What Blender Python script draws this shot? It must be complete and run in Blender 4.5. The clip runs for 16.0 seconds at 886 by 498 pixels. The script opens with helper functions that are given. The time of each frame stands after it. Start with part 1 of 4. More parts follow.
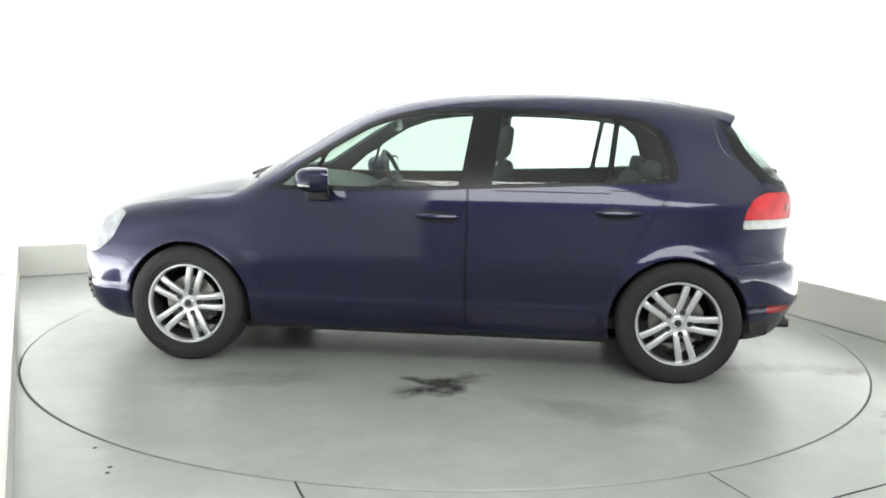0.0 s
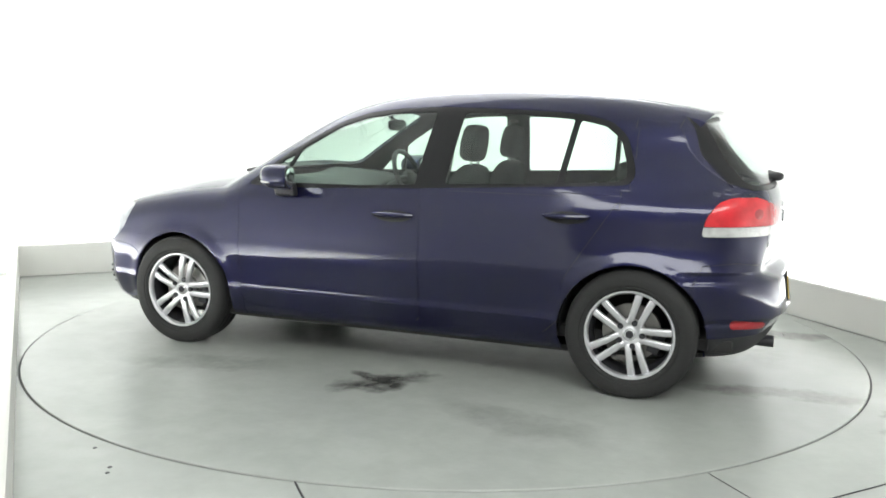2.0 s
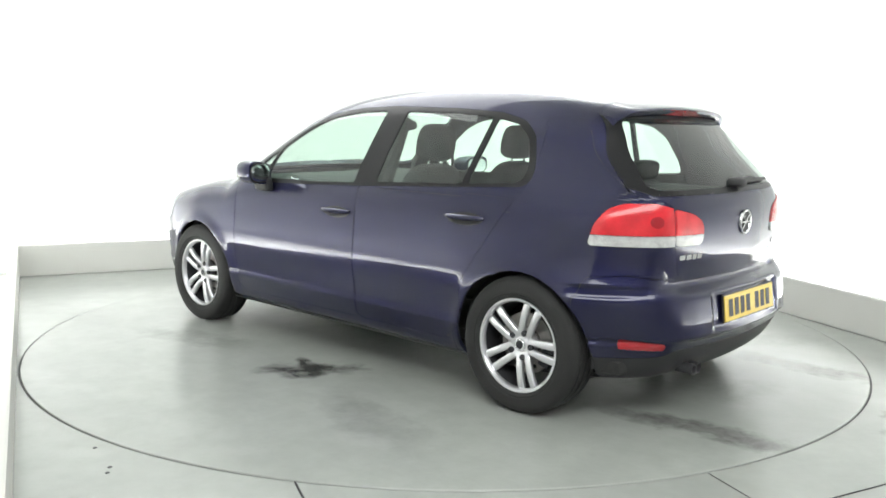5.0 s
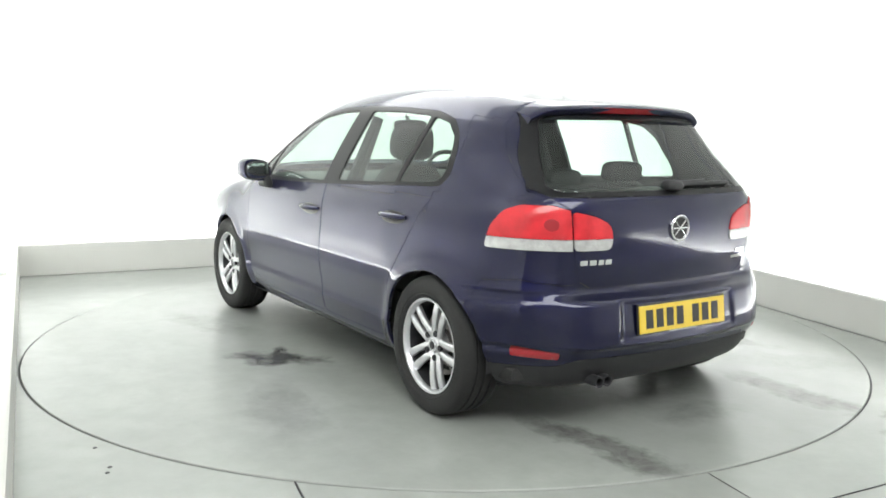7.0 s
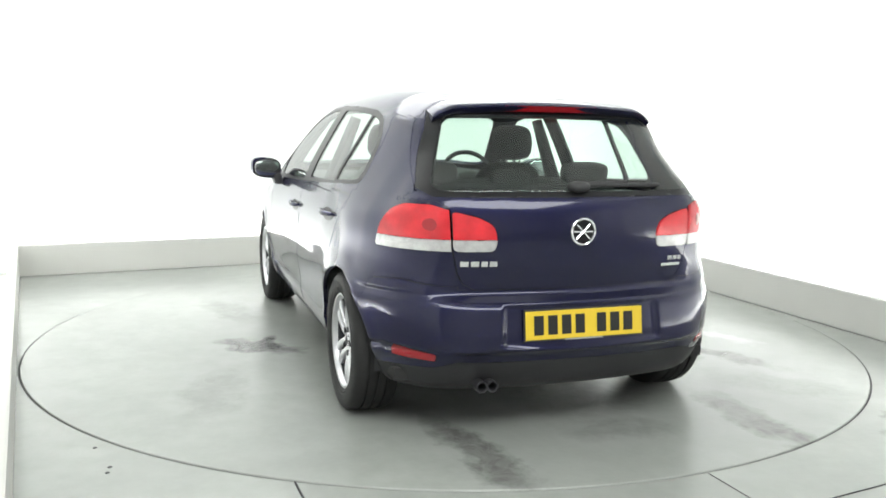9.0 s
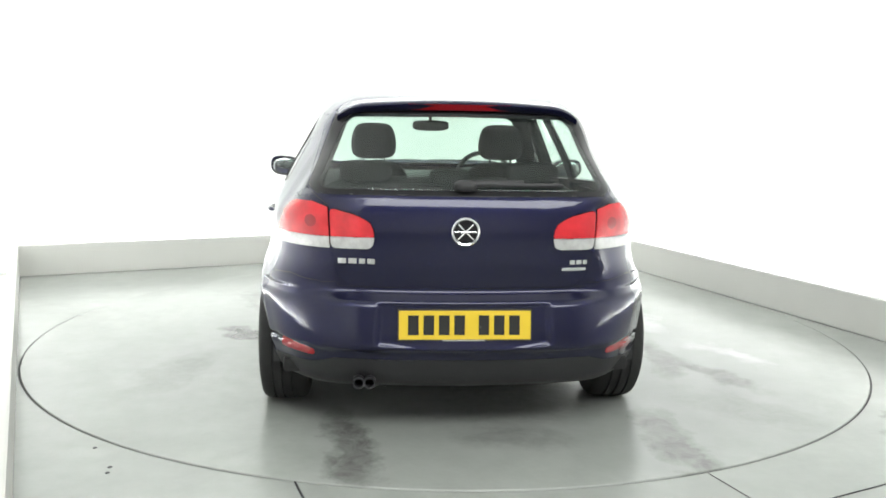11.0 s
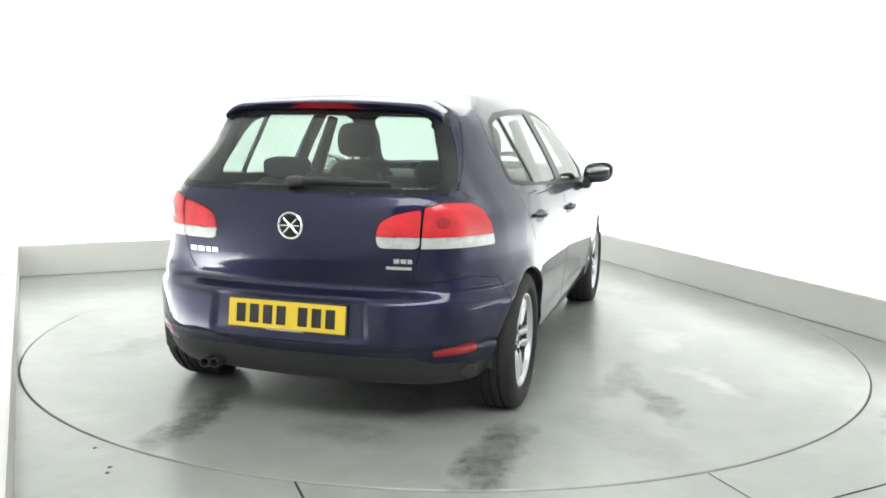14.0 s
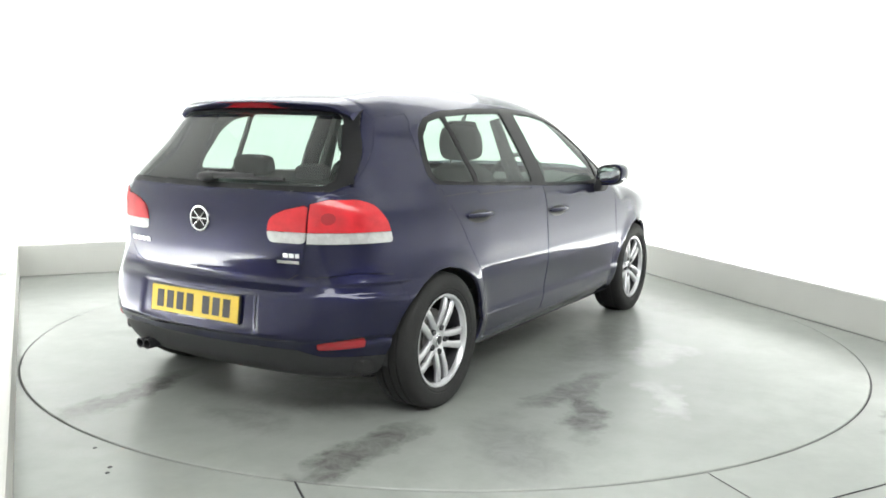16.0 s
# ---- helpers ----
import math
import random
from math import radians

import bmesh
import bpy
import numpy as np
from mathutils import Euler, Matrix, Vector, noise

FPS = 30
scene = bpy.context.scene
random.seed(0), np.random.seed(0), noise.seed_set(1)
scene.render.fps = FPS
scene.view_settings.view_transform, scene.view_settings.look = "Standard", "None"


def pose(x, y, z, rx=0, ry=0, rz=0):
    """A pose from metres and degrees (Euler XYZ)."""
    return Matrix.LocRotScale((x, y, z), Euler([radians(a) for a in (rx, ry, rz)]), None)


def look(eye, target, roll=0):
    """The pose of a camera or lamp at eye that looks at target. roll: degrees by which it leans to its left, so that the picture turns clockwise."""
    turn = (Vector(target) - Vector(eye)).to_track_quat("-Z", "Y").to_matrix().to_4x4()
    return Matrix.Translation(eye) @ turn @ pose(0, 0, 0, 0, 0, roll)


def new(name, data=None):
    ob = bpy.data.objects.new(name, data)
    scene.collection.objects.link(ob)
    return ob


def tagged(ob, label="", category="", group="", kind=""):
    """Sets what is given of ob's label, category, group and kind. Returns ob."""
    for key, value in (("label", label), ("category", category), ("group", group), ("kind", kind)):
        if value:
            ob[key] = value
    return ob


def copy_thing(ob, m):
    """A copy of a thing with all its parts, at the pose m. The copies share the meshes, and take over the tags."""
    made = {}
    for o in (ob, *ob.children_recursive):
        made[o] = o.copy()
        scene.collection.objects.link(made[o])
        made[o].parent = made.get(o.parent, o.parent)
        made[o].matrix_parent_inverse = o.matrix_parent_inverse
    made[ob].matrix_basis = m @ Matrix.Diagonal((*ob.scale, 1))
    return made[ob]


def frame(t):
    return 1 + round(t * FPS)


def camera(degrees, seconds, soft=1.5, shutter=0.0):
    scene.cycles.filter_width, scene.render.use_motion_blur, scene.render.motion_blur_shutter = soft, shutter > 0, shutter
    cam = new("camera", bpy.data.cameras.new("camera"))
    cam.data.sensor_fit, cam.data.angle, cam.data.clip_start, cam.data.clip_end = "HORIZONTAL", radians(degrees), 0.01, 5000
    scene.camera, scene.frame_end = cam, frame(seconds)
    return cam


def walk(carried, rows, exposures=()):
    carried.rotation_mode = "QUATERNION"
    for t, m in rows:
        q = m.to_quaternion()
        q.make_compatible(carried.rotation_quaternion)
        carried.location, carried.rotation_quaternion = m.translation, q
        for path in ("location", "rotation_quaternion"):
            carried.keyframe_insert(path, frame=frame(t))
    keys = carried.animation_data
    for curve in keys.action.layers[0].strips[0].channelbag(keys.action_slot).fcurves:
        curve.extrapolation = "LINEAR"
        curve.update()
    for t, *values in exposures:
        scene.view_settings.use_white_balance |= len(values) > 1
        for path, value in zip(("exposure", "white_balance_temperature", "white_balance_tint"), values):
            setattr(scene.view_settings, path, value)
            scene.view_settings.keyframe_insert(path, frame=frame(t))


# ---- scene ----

# ------------------------------------------------------------------ camera
cam = camera(54.36, 16.0, soft=1.7)
EYE = Vector((0.0, -5.318, 1.287))
YAW, TILT, ROLL = 0.237, 8.243, 0.998
AIM = EYE + Vector((-math.sin(radians(YAW)) * math.cos(radians(TILT)), math.cos(radians(YAW)) * math.cos(radians(TILT)), -math.sin(radians(TILT))))
walk(cam, [(0.0, look(EYE, AIM, ROLL)), (16.0, look(EYE, AIM, ROLL))])

# the turntable: its heading over time, and where the car stands on it
START, SPEED = 173.62, -7.155
OFF_X, OFF_Y = 0.003, 0.091
TABLE_R = 2.417


def heading(t):
    return START + SPEED * t


# ------------------------------------------------------------------ world and lamps
world = bpy.data.worlds.new("world")
scene.world = world
world.use_nodes = True
world.node_tree.nodes["Background"].inputs["Color"].default_value = (0.9, 0.95, 1.0, 1)
world.node_tree.nodes["Background"].inputs["Strength"].default_value = 0.15


CEIL = 3.3
# a soft diffuser in the ceiling, an unseen fill added near the camera, and strips that wash the walls from behind the
# plinth
for lx, ly, lz, turn, length, width, watts, up in (
        (-0.45, 1.35, CEIL - 0.10, 26.0, 4.4, 2.8, 195, 0), (0.8, -4.7, CEIL - 0.10, 0.0, 4.6, 2.0, 410, 0),
        (-1.229, 2.836, 0.10, 26.1, 4.6, 0.10, 120, 180), (-2.70, -0.345, 0.10, -64.0, 4.2, 0.08, 200, 180), (2.18, 1.72, 0.10, -69.0, 4.0, 0.08, 170, 180), (3.535, -1.80, 0.10, -69.0, 3.2, 0.08, 125, 180)):
    data = bpy.data.lights.new("booth_light", "AREA")
    data.shape, data.size, data.size_y, data.energy, data.color = "RECTANGLE", length, width, watts, (0.985, 1.0, 0.985)
    new("booth_light", data).matrix_world = pose(lx, ly, lz, 0, 0, turn) @ pose(0, 0, 0, up, 0, 0)
scene.view_settings.exposure = -0.85

# ------------------------------------------------------------------ materials


def shader(name):
    m = bpy.data.materials.new(name)
    m.use_nodes = True
    return m, m.node_tree.nodes, m.node_tree.links, m.node_tree.nodes["Principled BSDF"]


def mat(name, color, rough=0.5, metal=0.0, coat=0.0, vary=0.06, scale=8.0, bump=0.0, bump_scale=60.0, spec=0.5):
    """A surface whose colour and gloss drift at two scales, with fine relief."""
    m, n, l, p = shader(name)
    p.inputs["Roughness"].default_value = rough
    p.inputs["Metallic"].default_value = metal
    p.inputs["Coat Weight"].default_value = coat
    p.inputs["Coat Roughness"].default_value = 0.03
    p.inputs["Specular IOR Level"].default_value = spec
    tc = n.new("ShaderNodeTexCoord")
    n1 = n.new("ShaderNodeTexNoise")
    n1.inputs["Scale"].default_value = scale
    n1.inputs["Detail"].default_value = 6
    l.new(tc.outputs["Object"], n1.inputs["Vector"])
    ramp = n.new("ShaderNodeMix")
    ramp.data_type = "RGBA"
    ramp.inputs[6].default_value = (*[c * (1 - vary) for c in color], 1)
    ramp.inputs[7].default_value = (*[min(1, c * (1 + vary)) for c in color], 1)
    l.new(n1.outputs["Fac"], ramp.inputs[0])
    l.new(ramp.outputs[2], p.inputs["Base Color"])
    if bump:
        n2 = n.new("ShaderNodeTexNoise")
        n2.inputs["Scale"].default_value = bump_scale
        n2.inputs["Detail"].default_value = 4
        l.new(tc.outputs["Object"], n2.inputs["Vector"])
        b = n.new("ShaderNodeBump")
        b.inputs["Strength"].default_value = bump
        b.inputs["Distance"].default_value = 0.01
        l.new(n2.outputs["Fac"], b.inputs["Height"])
        l.new(b.outputs["Normal"], p.inputs["Normal"])
    return m


def glass(name, tint, gloss=1.0):
    m, n, l, p = shader(name)
    out = n["Material Output"]
    n.remove(p)
    tr = n.new("ShaderNodeBsdfTransparent")
    tr.inputs["Color"].default_value = (*tint, 1)
    gl = n.new("ShaderNodeBsdfGlossy")
    gl.inputs["Roughness"].default_value = 0.01
    gl.inputs["Color"].default_value = (gloss, gloss, gloss, 1)
    lw = n.new("ShaderNodeLayerWeight")
    lw.inputs["Blend"].default_value = 0.5
    power = n.new("ShaderNodeMath")
    power.operation = "POWER"
    power.inputs[1].default_value = 4.5
    l.new(lw.outputs["Facing"], power.inputs[0])
    fr = n.new("ShaderNodeMapRange")
    fr.inputs["To Min"].default_value, fr.inputs["To Max"].default_value = 0.055, 0.9
    l.new(power.outputs[0], fr.inputs["Value"])
    mx = n.new("ShaderNodeMixShader")
    l.new(fr.outputs["Result"], mx.inputs["Fac"])
    l.new(tr.outputs["BSDF"], mx.inputs[1])
    l.new(gl.outputs["BSDF"], mx.inputs[2])
    l.new(mx.outputs["Shader"], out.inputs["Surface"])
    return m


def paint_blue():
    m, n, l, p = shader("blue metallic paint")
    tc = n.new("ShaderNodeTexCoord")
    fl = n.new("ShaderNodeTexVoronoi")
    fl.inputs["Scale"].default_value = 900
    l.new(tc.outputs["Object"], fl.inputs["Vector"])
    mx = n.new("ShaderNodeMix")
    mx.data_type = "RGBA"
    mx.inputs[6].default_value = (0.0052, 0.0056, 0.0265, 1)
    mx.inputs[7].default_value = (0.0118, 0.0122, 0.052, 1)
    l.new(fl.outputs["Distance"], mx.inputs[0])
    l.new(mx.outputs[2], p.inputs["Base Color"])
    p.inputs["Metallic"].default_value = 0.75
    p.inputs["Roughness"].default_value = 0.42
    p.inputs["Specular IOR Level"].default_value = 0.0
    p.inputs["Coat Weight"].default_value = 1.0
    dirt = n.new("ShaderNodeTexNoise")
    dirt.inputs["Scale"].default_value = 3.0
    dirt.inputs["Detail"].default_value = 8
    l.new(tc.outputs["Object"], dirt.inputs["Vector"])
    mr = n.new("ShaderNodeMapRange")
    mr.inputs["To Min"].default_value, mr.inputs["To Max"].default_value = 0.05, 0.11
    l.new(dirt.outputs["Fac"], mr.inputs["Value"])
    l.new(mr.outputs["Result"], p.inputs["Coat Roughness"])
    return m


PAINT = paint_blue()
GAP = mat("dark gap", (0.012, 0.012, 0.014), 0.7)
TRIM = mat("black gloss trim", (0.009, 0.009, 0.010), 0.3, spec=0.25)
PLASTIC = mat("black grained plastic", (0.022, 0.022, 0.024), 0.55, bump=0.06, bump_scale=80)
RUBBER = mat("tyre rubber", (0.014, 0.014, 0.014), 0.8, vary=0.25, bump=0.2, bump_scale=120)
ALLOY = mat("silver alloy", (0.66, 0.66, 0.68), 0.30, metal=0.85, vary=0.05, scale=20)
STEEL = mat("brake steel", (0.25, 0.24, 0.23), 0.45, metal=1.0, vary=0.2, scale=30)
DARKMETAL = mat("dark wheel barrel", (0.05, 0.05, 0.055), 0.5, metal=0.6, vary=0.2)
CHROME = mat("chrome", (0.82, 0.82, 0.84), 0.08, metal=1.0, vary=0.02)
RED = mat("red lamp plastic", (0.56, 0.016, 0.025), 0.22, coat=0.35, vary=0.45, scale=16, bump=0.08, bump_scale=45)
DEEPRED = mat("dark red lamp plastic", (0.30, 0.008, 0.015), 0.15, coat=0.6)
CLEAR = mat("clear ribbed lamp plastic", (0.52, 0.52, 0.51), 0.15, metal=0.35, coat=0.8, vary=0.45, scale=28, bump=0.4, bump_scale=90)
HEADLIGHT = mat("headlight lens", (0.40, 0.41, 0.43), 0.25, metal=0.1, coat=0.5, vary=0.55, scale=18)
GLASS = glass("green tinted glass", (0.76, 0.88, 0.81))
REARGLASS = glass("rear tinted glass", (0.72, 0.82, 0.77))
FABRIC = mat("charcoal seat cloth", (0.035, 0.036, 0.038), 0.9, vary=0.12, scale=20)
DASH = mat("dark soft dashboard", (0.03, 0.032, 0.033), 0.7, bump=0.05, bump_scale=60)
CARPET = mat("dark carpet", (0.02, 0.02, 0.02), 0.95, vary=0.3, scale=80)
HEADLINER = mat("pale headliner", (0.55, 0.55, 0.52), 0.9)
YELLOW = mat("reflective yellow plate", (0.68, 0.48, 0.03), 0.35, vary=0.05)
INK = mat("black plate ink", (0.01, 0.01, 0.01), 0.5)
WHITEWALL = mat("white painted wall", (0.86, 0.87, 0.86), 0.75, vary=0.015, scale=0.7, bump=0.03, bump_scale=30)
PLINTH = mat("off-white painted plinth", (0.56, 0.56, 0.53), 0.6, vary=0.05, scale=2.5, bump=0.05, bump_scale=40)

# for the unseen walls behind the camera, toned for what the car reflects
BACKWALL = mat("grey unseen wall", (0.66, 0.66, 0.66), 0.8, vary=0.04, scale=0.8)


def floor_paint(name, color, turn):
    """Worn glossy grey floor paint, with scuffs, dust, tyre-black stains and pale painted sheen."""
    m, n, l, p = shader(name)
    tc = n.new("ShaderNodeTexCoord")

    def noise_at(scale, detail=6.0, rough=0.6, dist=0.0):
        t = n.new("ShaderNodeTexNoise")
        t.inputs["Scale"].default_value, t.inputs["Detail"].default_value = scale, detail
        t.inputs["Roughness"].default_value, t.inputs["Distortion"].default_value = rough, dist
        l.new(tc.outputs["Object"], t.inputs["Vector"])
        return t.outputs["Fac"]

    def ramp(fac, a, b, lo, hi):
        r = n.new("ShaderNodeMapRange")
        r.inputs["From Min"].default_value, r.inputs["From Max"].default_value = a, b
        r.inputs["To Min"].default_value, r.inputs["To Max"].default_value = lo, hi
        l.new(fac, r.inputs["Value"])
        return r.outputs["Result"]

    def blend(fac, a, color_b):
        mx = n.new("ShaderNodeMix")
        mx.data_type = "RGBA"
        l.new(fac, mx.inputs[0])
        if isinstance(a, tuple):
            mx.inputs[6].default_value = (*a, 1)
        else:
            l.new(a, mx.inputs[6])
        mx.inputs[7].default_value = (*color_b, 1)
        return mx.outputs[2]

    col = blend(ramp(noise_at(1.1, 6, 0.6), 0.3, 0.75, 0, 0.9), color, tuple(c * 0.80 for c in color))
    col = blend(ramp(noise_at(6.0, 8, 0.65), 0.4, 0.85, 0, 0.7), col, tuple(c * 0.76 for c in color))
    # soft-edged stains and painted sheen with a broken outline: centre, half lengths, turn, strength
    warp = n.new("ShaderNodeTexNoise")
    warp.inputs["Scale"].default_value, warp.inputs["Detail"].default_value = 4.0, 5
    l.new(tc.outputs["Object"], warp.inputs["Vector"])
    wv = n.new("ShaderNodeVectorMath")
    wv.operation = "MULTIPLY_ADD"
    wv.inputs[1].default_value = (0.34, 0.34, 0)
    l.new(warp.outputs["Color"], wv.inputs[0])
    fine = n.new("ShaderNodeTexNoise")
    fine.inputs["Scale"].default_value, fine.inputs["Detail"].default_value, fine.inputs["Roughness"].default_value = 13.0, 7, 0.7
    l.new(tc.outputs["Object"], fine.inputs["Vector"])
    fv = n.new("ShaderNodeVectorMath")
    fv.operation = "MULTIPLY_ADD"
    fv.inputs[1].default_value = (0.12, 0.12, 0)
    l.new(fine.outputs["Color"], fv.inputs[0])
    l.new(tc.outputs["Object"], fv.inputs[2])
    l.new(fv.outputs[0], wv.inputs[2])
    streak = ramp(noise_at(9.0, 7, 0.65, 1.2), 0.33, 0.62, 0.45, 1.0)
    for cx, cy, ax, ay, deg, dark, tone in turn:
        mp = n.new("ShaderNodeMapping")
        mp.vector_type = "TEXTURE"
        mp.inputs["Location"].default_value = (cx + 0.23, cy + 0.23, 0)
        mp.inputs["Rotation"].default_value = (0, 0, radians(deg))
        mp.inputs["Scale"].default_value = (ax, ay, 1)
        l.new(wv.outputs[0], mp.inputs["Vector"])
        ln = n.new("ShaderNodeVectorMath")
        ln.operation = "LENGTH"
        l.new(mp.outputs["Vector"], ln.inputs[0])
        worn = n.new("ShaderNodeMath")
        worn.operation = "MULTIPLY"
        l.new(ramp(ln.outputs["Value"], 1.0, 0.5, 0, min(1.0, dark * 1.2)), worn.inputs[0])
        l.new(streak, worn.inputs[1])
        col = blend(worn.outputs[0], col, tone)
    l.new(col, p.inputs["Base Color"])
    p.inputs["Roughness"].default_value = 0.27
    b = n.new("ShaderNodeBump")
    b.inputs["Strength"].default_value, b.inputs["Distance"].default_value = 0.06, 0.01
    l.new(noise_at(35, 4), b.inputs["Height"])
    l.new(b.outputs["Normal"], p.inputs["Normal"])
    return m


OIL = (0.025, 0.025, 0.024)
SCUFF_GREY = (0.085, 0.085, 0.08)
# pale tone: bright reflection off wet patches, put into the colour
WET_SHEEN = (0.48, 0.49, 0.48)
GREY = (0.30, 0.315, 0.295)
FLOOR = floor_paint("grey floor paint", GREY, [(2.3, -1.9, 0.5, 0.12, 30, 0.5, SCUFF_GREY), (2.1, -1.5, 0.35, 0.06, 60, 0.4, SCUFF_GREY)])
TABLE = floor_paint("grey turntable paint", GREY, [
    (-0.12, 1.18, 0.30, 0.16, 45, 0.95, OIL), (-0.05, 1.10, 0.18, 0.08, -20, 0.95, OIL),
    (-1.98, 0.54, 0.55, 0.12, 8, 0.7, SCUFF_GREY), (-1.98, -0.78, 0.5, 0.12, -4, 0.7, SCUFF_GREY),
    (-1.0, -1.34, 0.42, 0.12, 25, 0.75, SCUFF_GREY), (-0.7, -1.15, 0.5, 0.10, -10, 0.6, SCUFF_GREY),
    (-1.55, -1.25, 0.45, 0.22, 40, 0.3, SCUFF_GREY), (-1.3, -0.2, 0.6, 0.5, 0, 0.3, SCUFF_GREY), (0.9, 1.25, 0.5, 0.16, 15, 0.3, SCUFF_GREY), (-0.9, 1.45, 0.5, 0.18, -20, 0.28, SCUFF_GREY),
    # faint broad dark tones; the last of this row spreads beneath the car
    (1.5, -1.0, 0.45, 0.2, 60, 0.3, SCUFF_GREY), (0.3, -0.95, 0.9, 0.25, 5, 0.3, SCUFF_GREY), (-1.9, -0.1, 0.3, 0.16, 80, 0.3, SCUFF_GREY), (0.1, 0.0, 1.5, 0.6, 0, 0.3, SCUFF_GREY),
    (0.2, -1.32, 0.35, 0.18, 10, 0.6, WET_SHEEN), (-0.62, -1.62, 0.3, 0.12, 30, 0.6, WET_SHEEN)])

# ------------------------------------------------------------------ mesh helpers


def finish(bm, name, material, smooth=True):
    me = bpy.data.meshes.new(name)
    bm.normal_update()
    bm.to_mesh(me)
    bm.free()
    for m in (material if isinstance(material, (list, tuple)) else [material]):
        me.materials.append(m)
    if smooth:
        me.polygons.foreach_set("use_smooth", [True] * len(me.polygons))
        me.set_sharp_from_angle(angle=radians(35))
    return me


def part(name, bm, material, parent, label="", smooth=True):
    ob = new(name, finish(bm, name, material, smooth))
    ob.parent = parent
    if label:
        tagged(ob, label)
    return ob


def box(x0, x1, y0, y1, z0, z1, bevel=0.0, seg=2, bm=None):
    bm = bm or bmesh.new()
    made = bmesh.ops.create_cube(bm, size=1.0)["verts"]
    for v in made:
        v.co = Vector((x0 + (v.co.x + 0.5) * (x1 - x0), y0 + (v.co.y + 0.5) * (y1 - y0), z0 + (v.co.z + 0.5) * (z1 - z0)))
    if bevel:
        edges = {e for v in made for e in v.link_edges}
        bmesh.ops.bevel(bm, geom=list(edges), offset=bevel, segments=seg, profile=0.6, affect="EDGES")
    return bm


def prism(poly, lo, hi, bevel=0.0):
    """An upright slab over a plan polygon."""
    bm = bmesh.new()
    f = bm.faces.new([bm.verts.new((x, y, lo)) for x, y in poly])
    up = bmesh.ops.extrude_face_region(bm, geom=[f])["geom"]
    for v in up:
        if isinstance(v, bmesh.types.BMVert):
            v.co.z = hi
    bmesh.ops.recalc_face_normals(bm, faces=bm.faces)
    if bevel:
        bmesh.ops.bevel(bm, geom=list(bm.edges), offset=bevel, segments=2, affect="EDGES")
    return bm


def lathe(profile, steps=64, closed=False, bm=None, a0=0.0, a1=360.0):
    """Turns (radius, along) pairs round the y axis."""
    bm = bm or bmesh.new()
    whole = abs(a1 - a0) > 359
    n = steps if whole else steps + 1
    rings = []
    for r, y in profile:
        rings.append([bm.verts.new((r * math.cos(radians(a0 + (a1 - a0) * k / steps)), y, r * math.sin(radians(a0 + (a1 - a0) * k / steps)))) for k in range(n)])
    pairs = list(zip(rings, rings[1:])) + ([(rings[-1], rings[0])] if closed else [])
    for a, b in pairs:
        for k in range(steps):
            k2 = (k + 1) % n
            bm.faces.new((a[k], a[k2], b[k2], b[k]))
    bmesh.ops.recalc_face_normals(bm, faces=bm.faces)
    return bm


def tube(points, radius, sides=8, bm=None):
    bm = bm or bmesh.new()
    pts = [Vector(p) for p in points]
    rings = []
    for i, p in enumerate(pts):
        d = (pts[min(i + 1, len(pts) - 1)] - pts[max(i - 1, 0)]).normalized()
        q = d.to_track_quat("Z", "Y")
        r = radius[i] if isinstance(radius, (list, tuple)) else radius
        rings.append([bm.verts.new(p + q @ Vector((r * math.cos(2 * math.pi * k / sides), r * math.sin(2 * math.pi * k / sides), 0))) for k in range(sides)])
    for a, b in zip(rings, rings[1:]):
        for k in range(sides):
            bm.faces.new((a[k], a[(k + 1) % sides], b[(k + 1) % sides], b[k]))
    bm.faces.new(rings[0][::-1])
    bm.faces.new(rings[-1])
    bmesh.ops.recalc_face_normals(bm, faces=bm.faces)
    return bm


def moved(bm, m):
    bmesh.ops.transform(bm, matrix=m, verts=bm.verts)
    return bm


def mirrored(bm):
    """The same piece for the other side of the car."""
    for v in bm.verts:
        v.co.y = -v.co.y
    bmesh.ops.reverse_faces(bm, faces=bm.faces)
    return bm


# ------------------------------------------------------------------ the booth
NW, NE = Vector((-3.485, 1.563)), Vector((1.212, 3.865))
SW, SE = Vector((-0.75, -4.05)), Vector((4.259, -4.05))
# the walls stand behind the plinth, with a trough between them
WNW, WNE, WSW, WSE = Vector((-3.780, 1.664)), Vector((1.326, 4.166)), Vector((-0.948, -4.146)), Vector((4.46, -3.97))


def wall(name, a, b, lo, hi, thick, material, out=0.0, label="", bevel=0.0):
    """A wall along a to b whose face looks to the left of that way."""
    d = (b - a).normalized()
    nrm = Vector((d.y, -d.x))
    p = [a - nrm * out, b - nrm * out, b + nrm * thick, a + nrm * thick]
    ob = new(name, finish(prism([tuple(q) for q in p], lo, hi, bevel), name, material, smooth=False))
    return tagged(ob, label, kind="structure")


# the first four sides are unseen, added to close the room behind the camera
CORNERS = [WSW + Vector((-0.18, -0.09)), Vector((-4.2, -4.24)), Vector((-4.2, -8.0)), Vector((5.2, -8.0)), WSE, WNE, WNW]
SIDES = ("wall_return", "wall_side", "wall_south", "wall_southeast", "wall_east", "wall_north", "wall_west")
for k, nm in enumerate(SIDES):
    a, b = CORNERS[k], CORNERS[(k + 1) % 7]
    d = (b - a).normalized()
    if nm == "wall_west":
        b = WSW
    wall(nm, a - d * 0.0, b + d * 0.0, 0.0, CEIL, 0.2, BACKWALL if k < 4 else WHITEWALL, label="smooth painted wall of the photo booth")
PL = 0.255
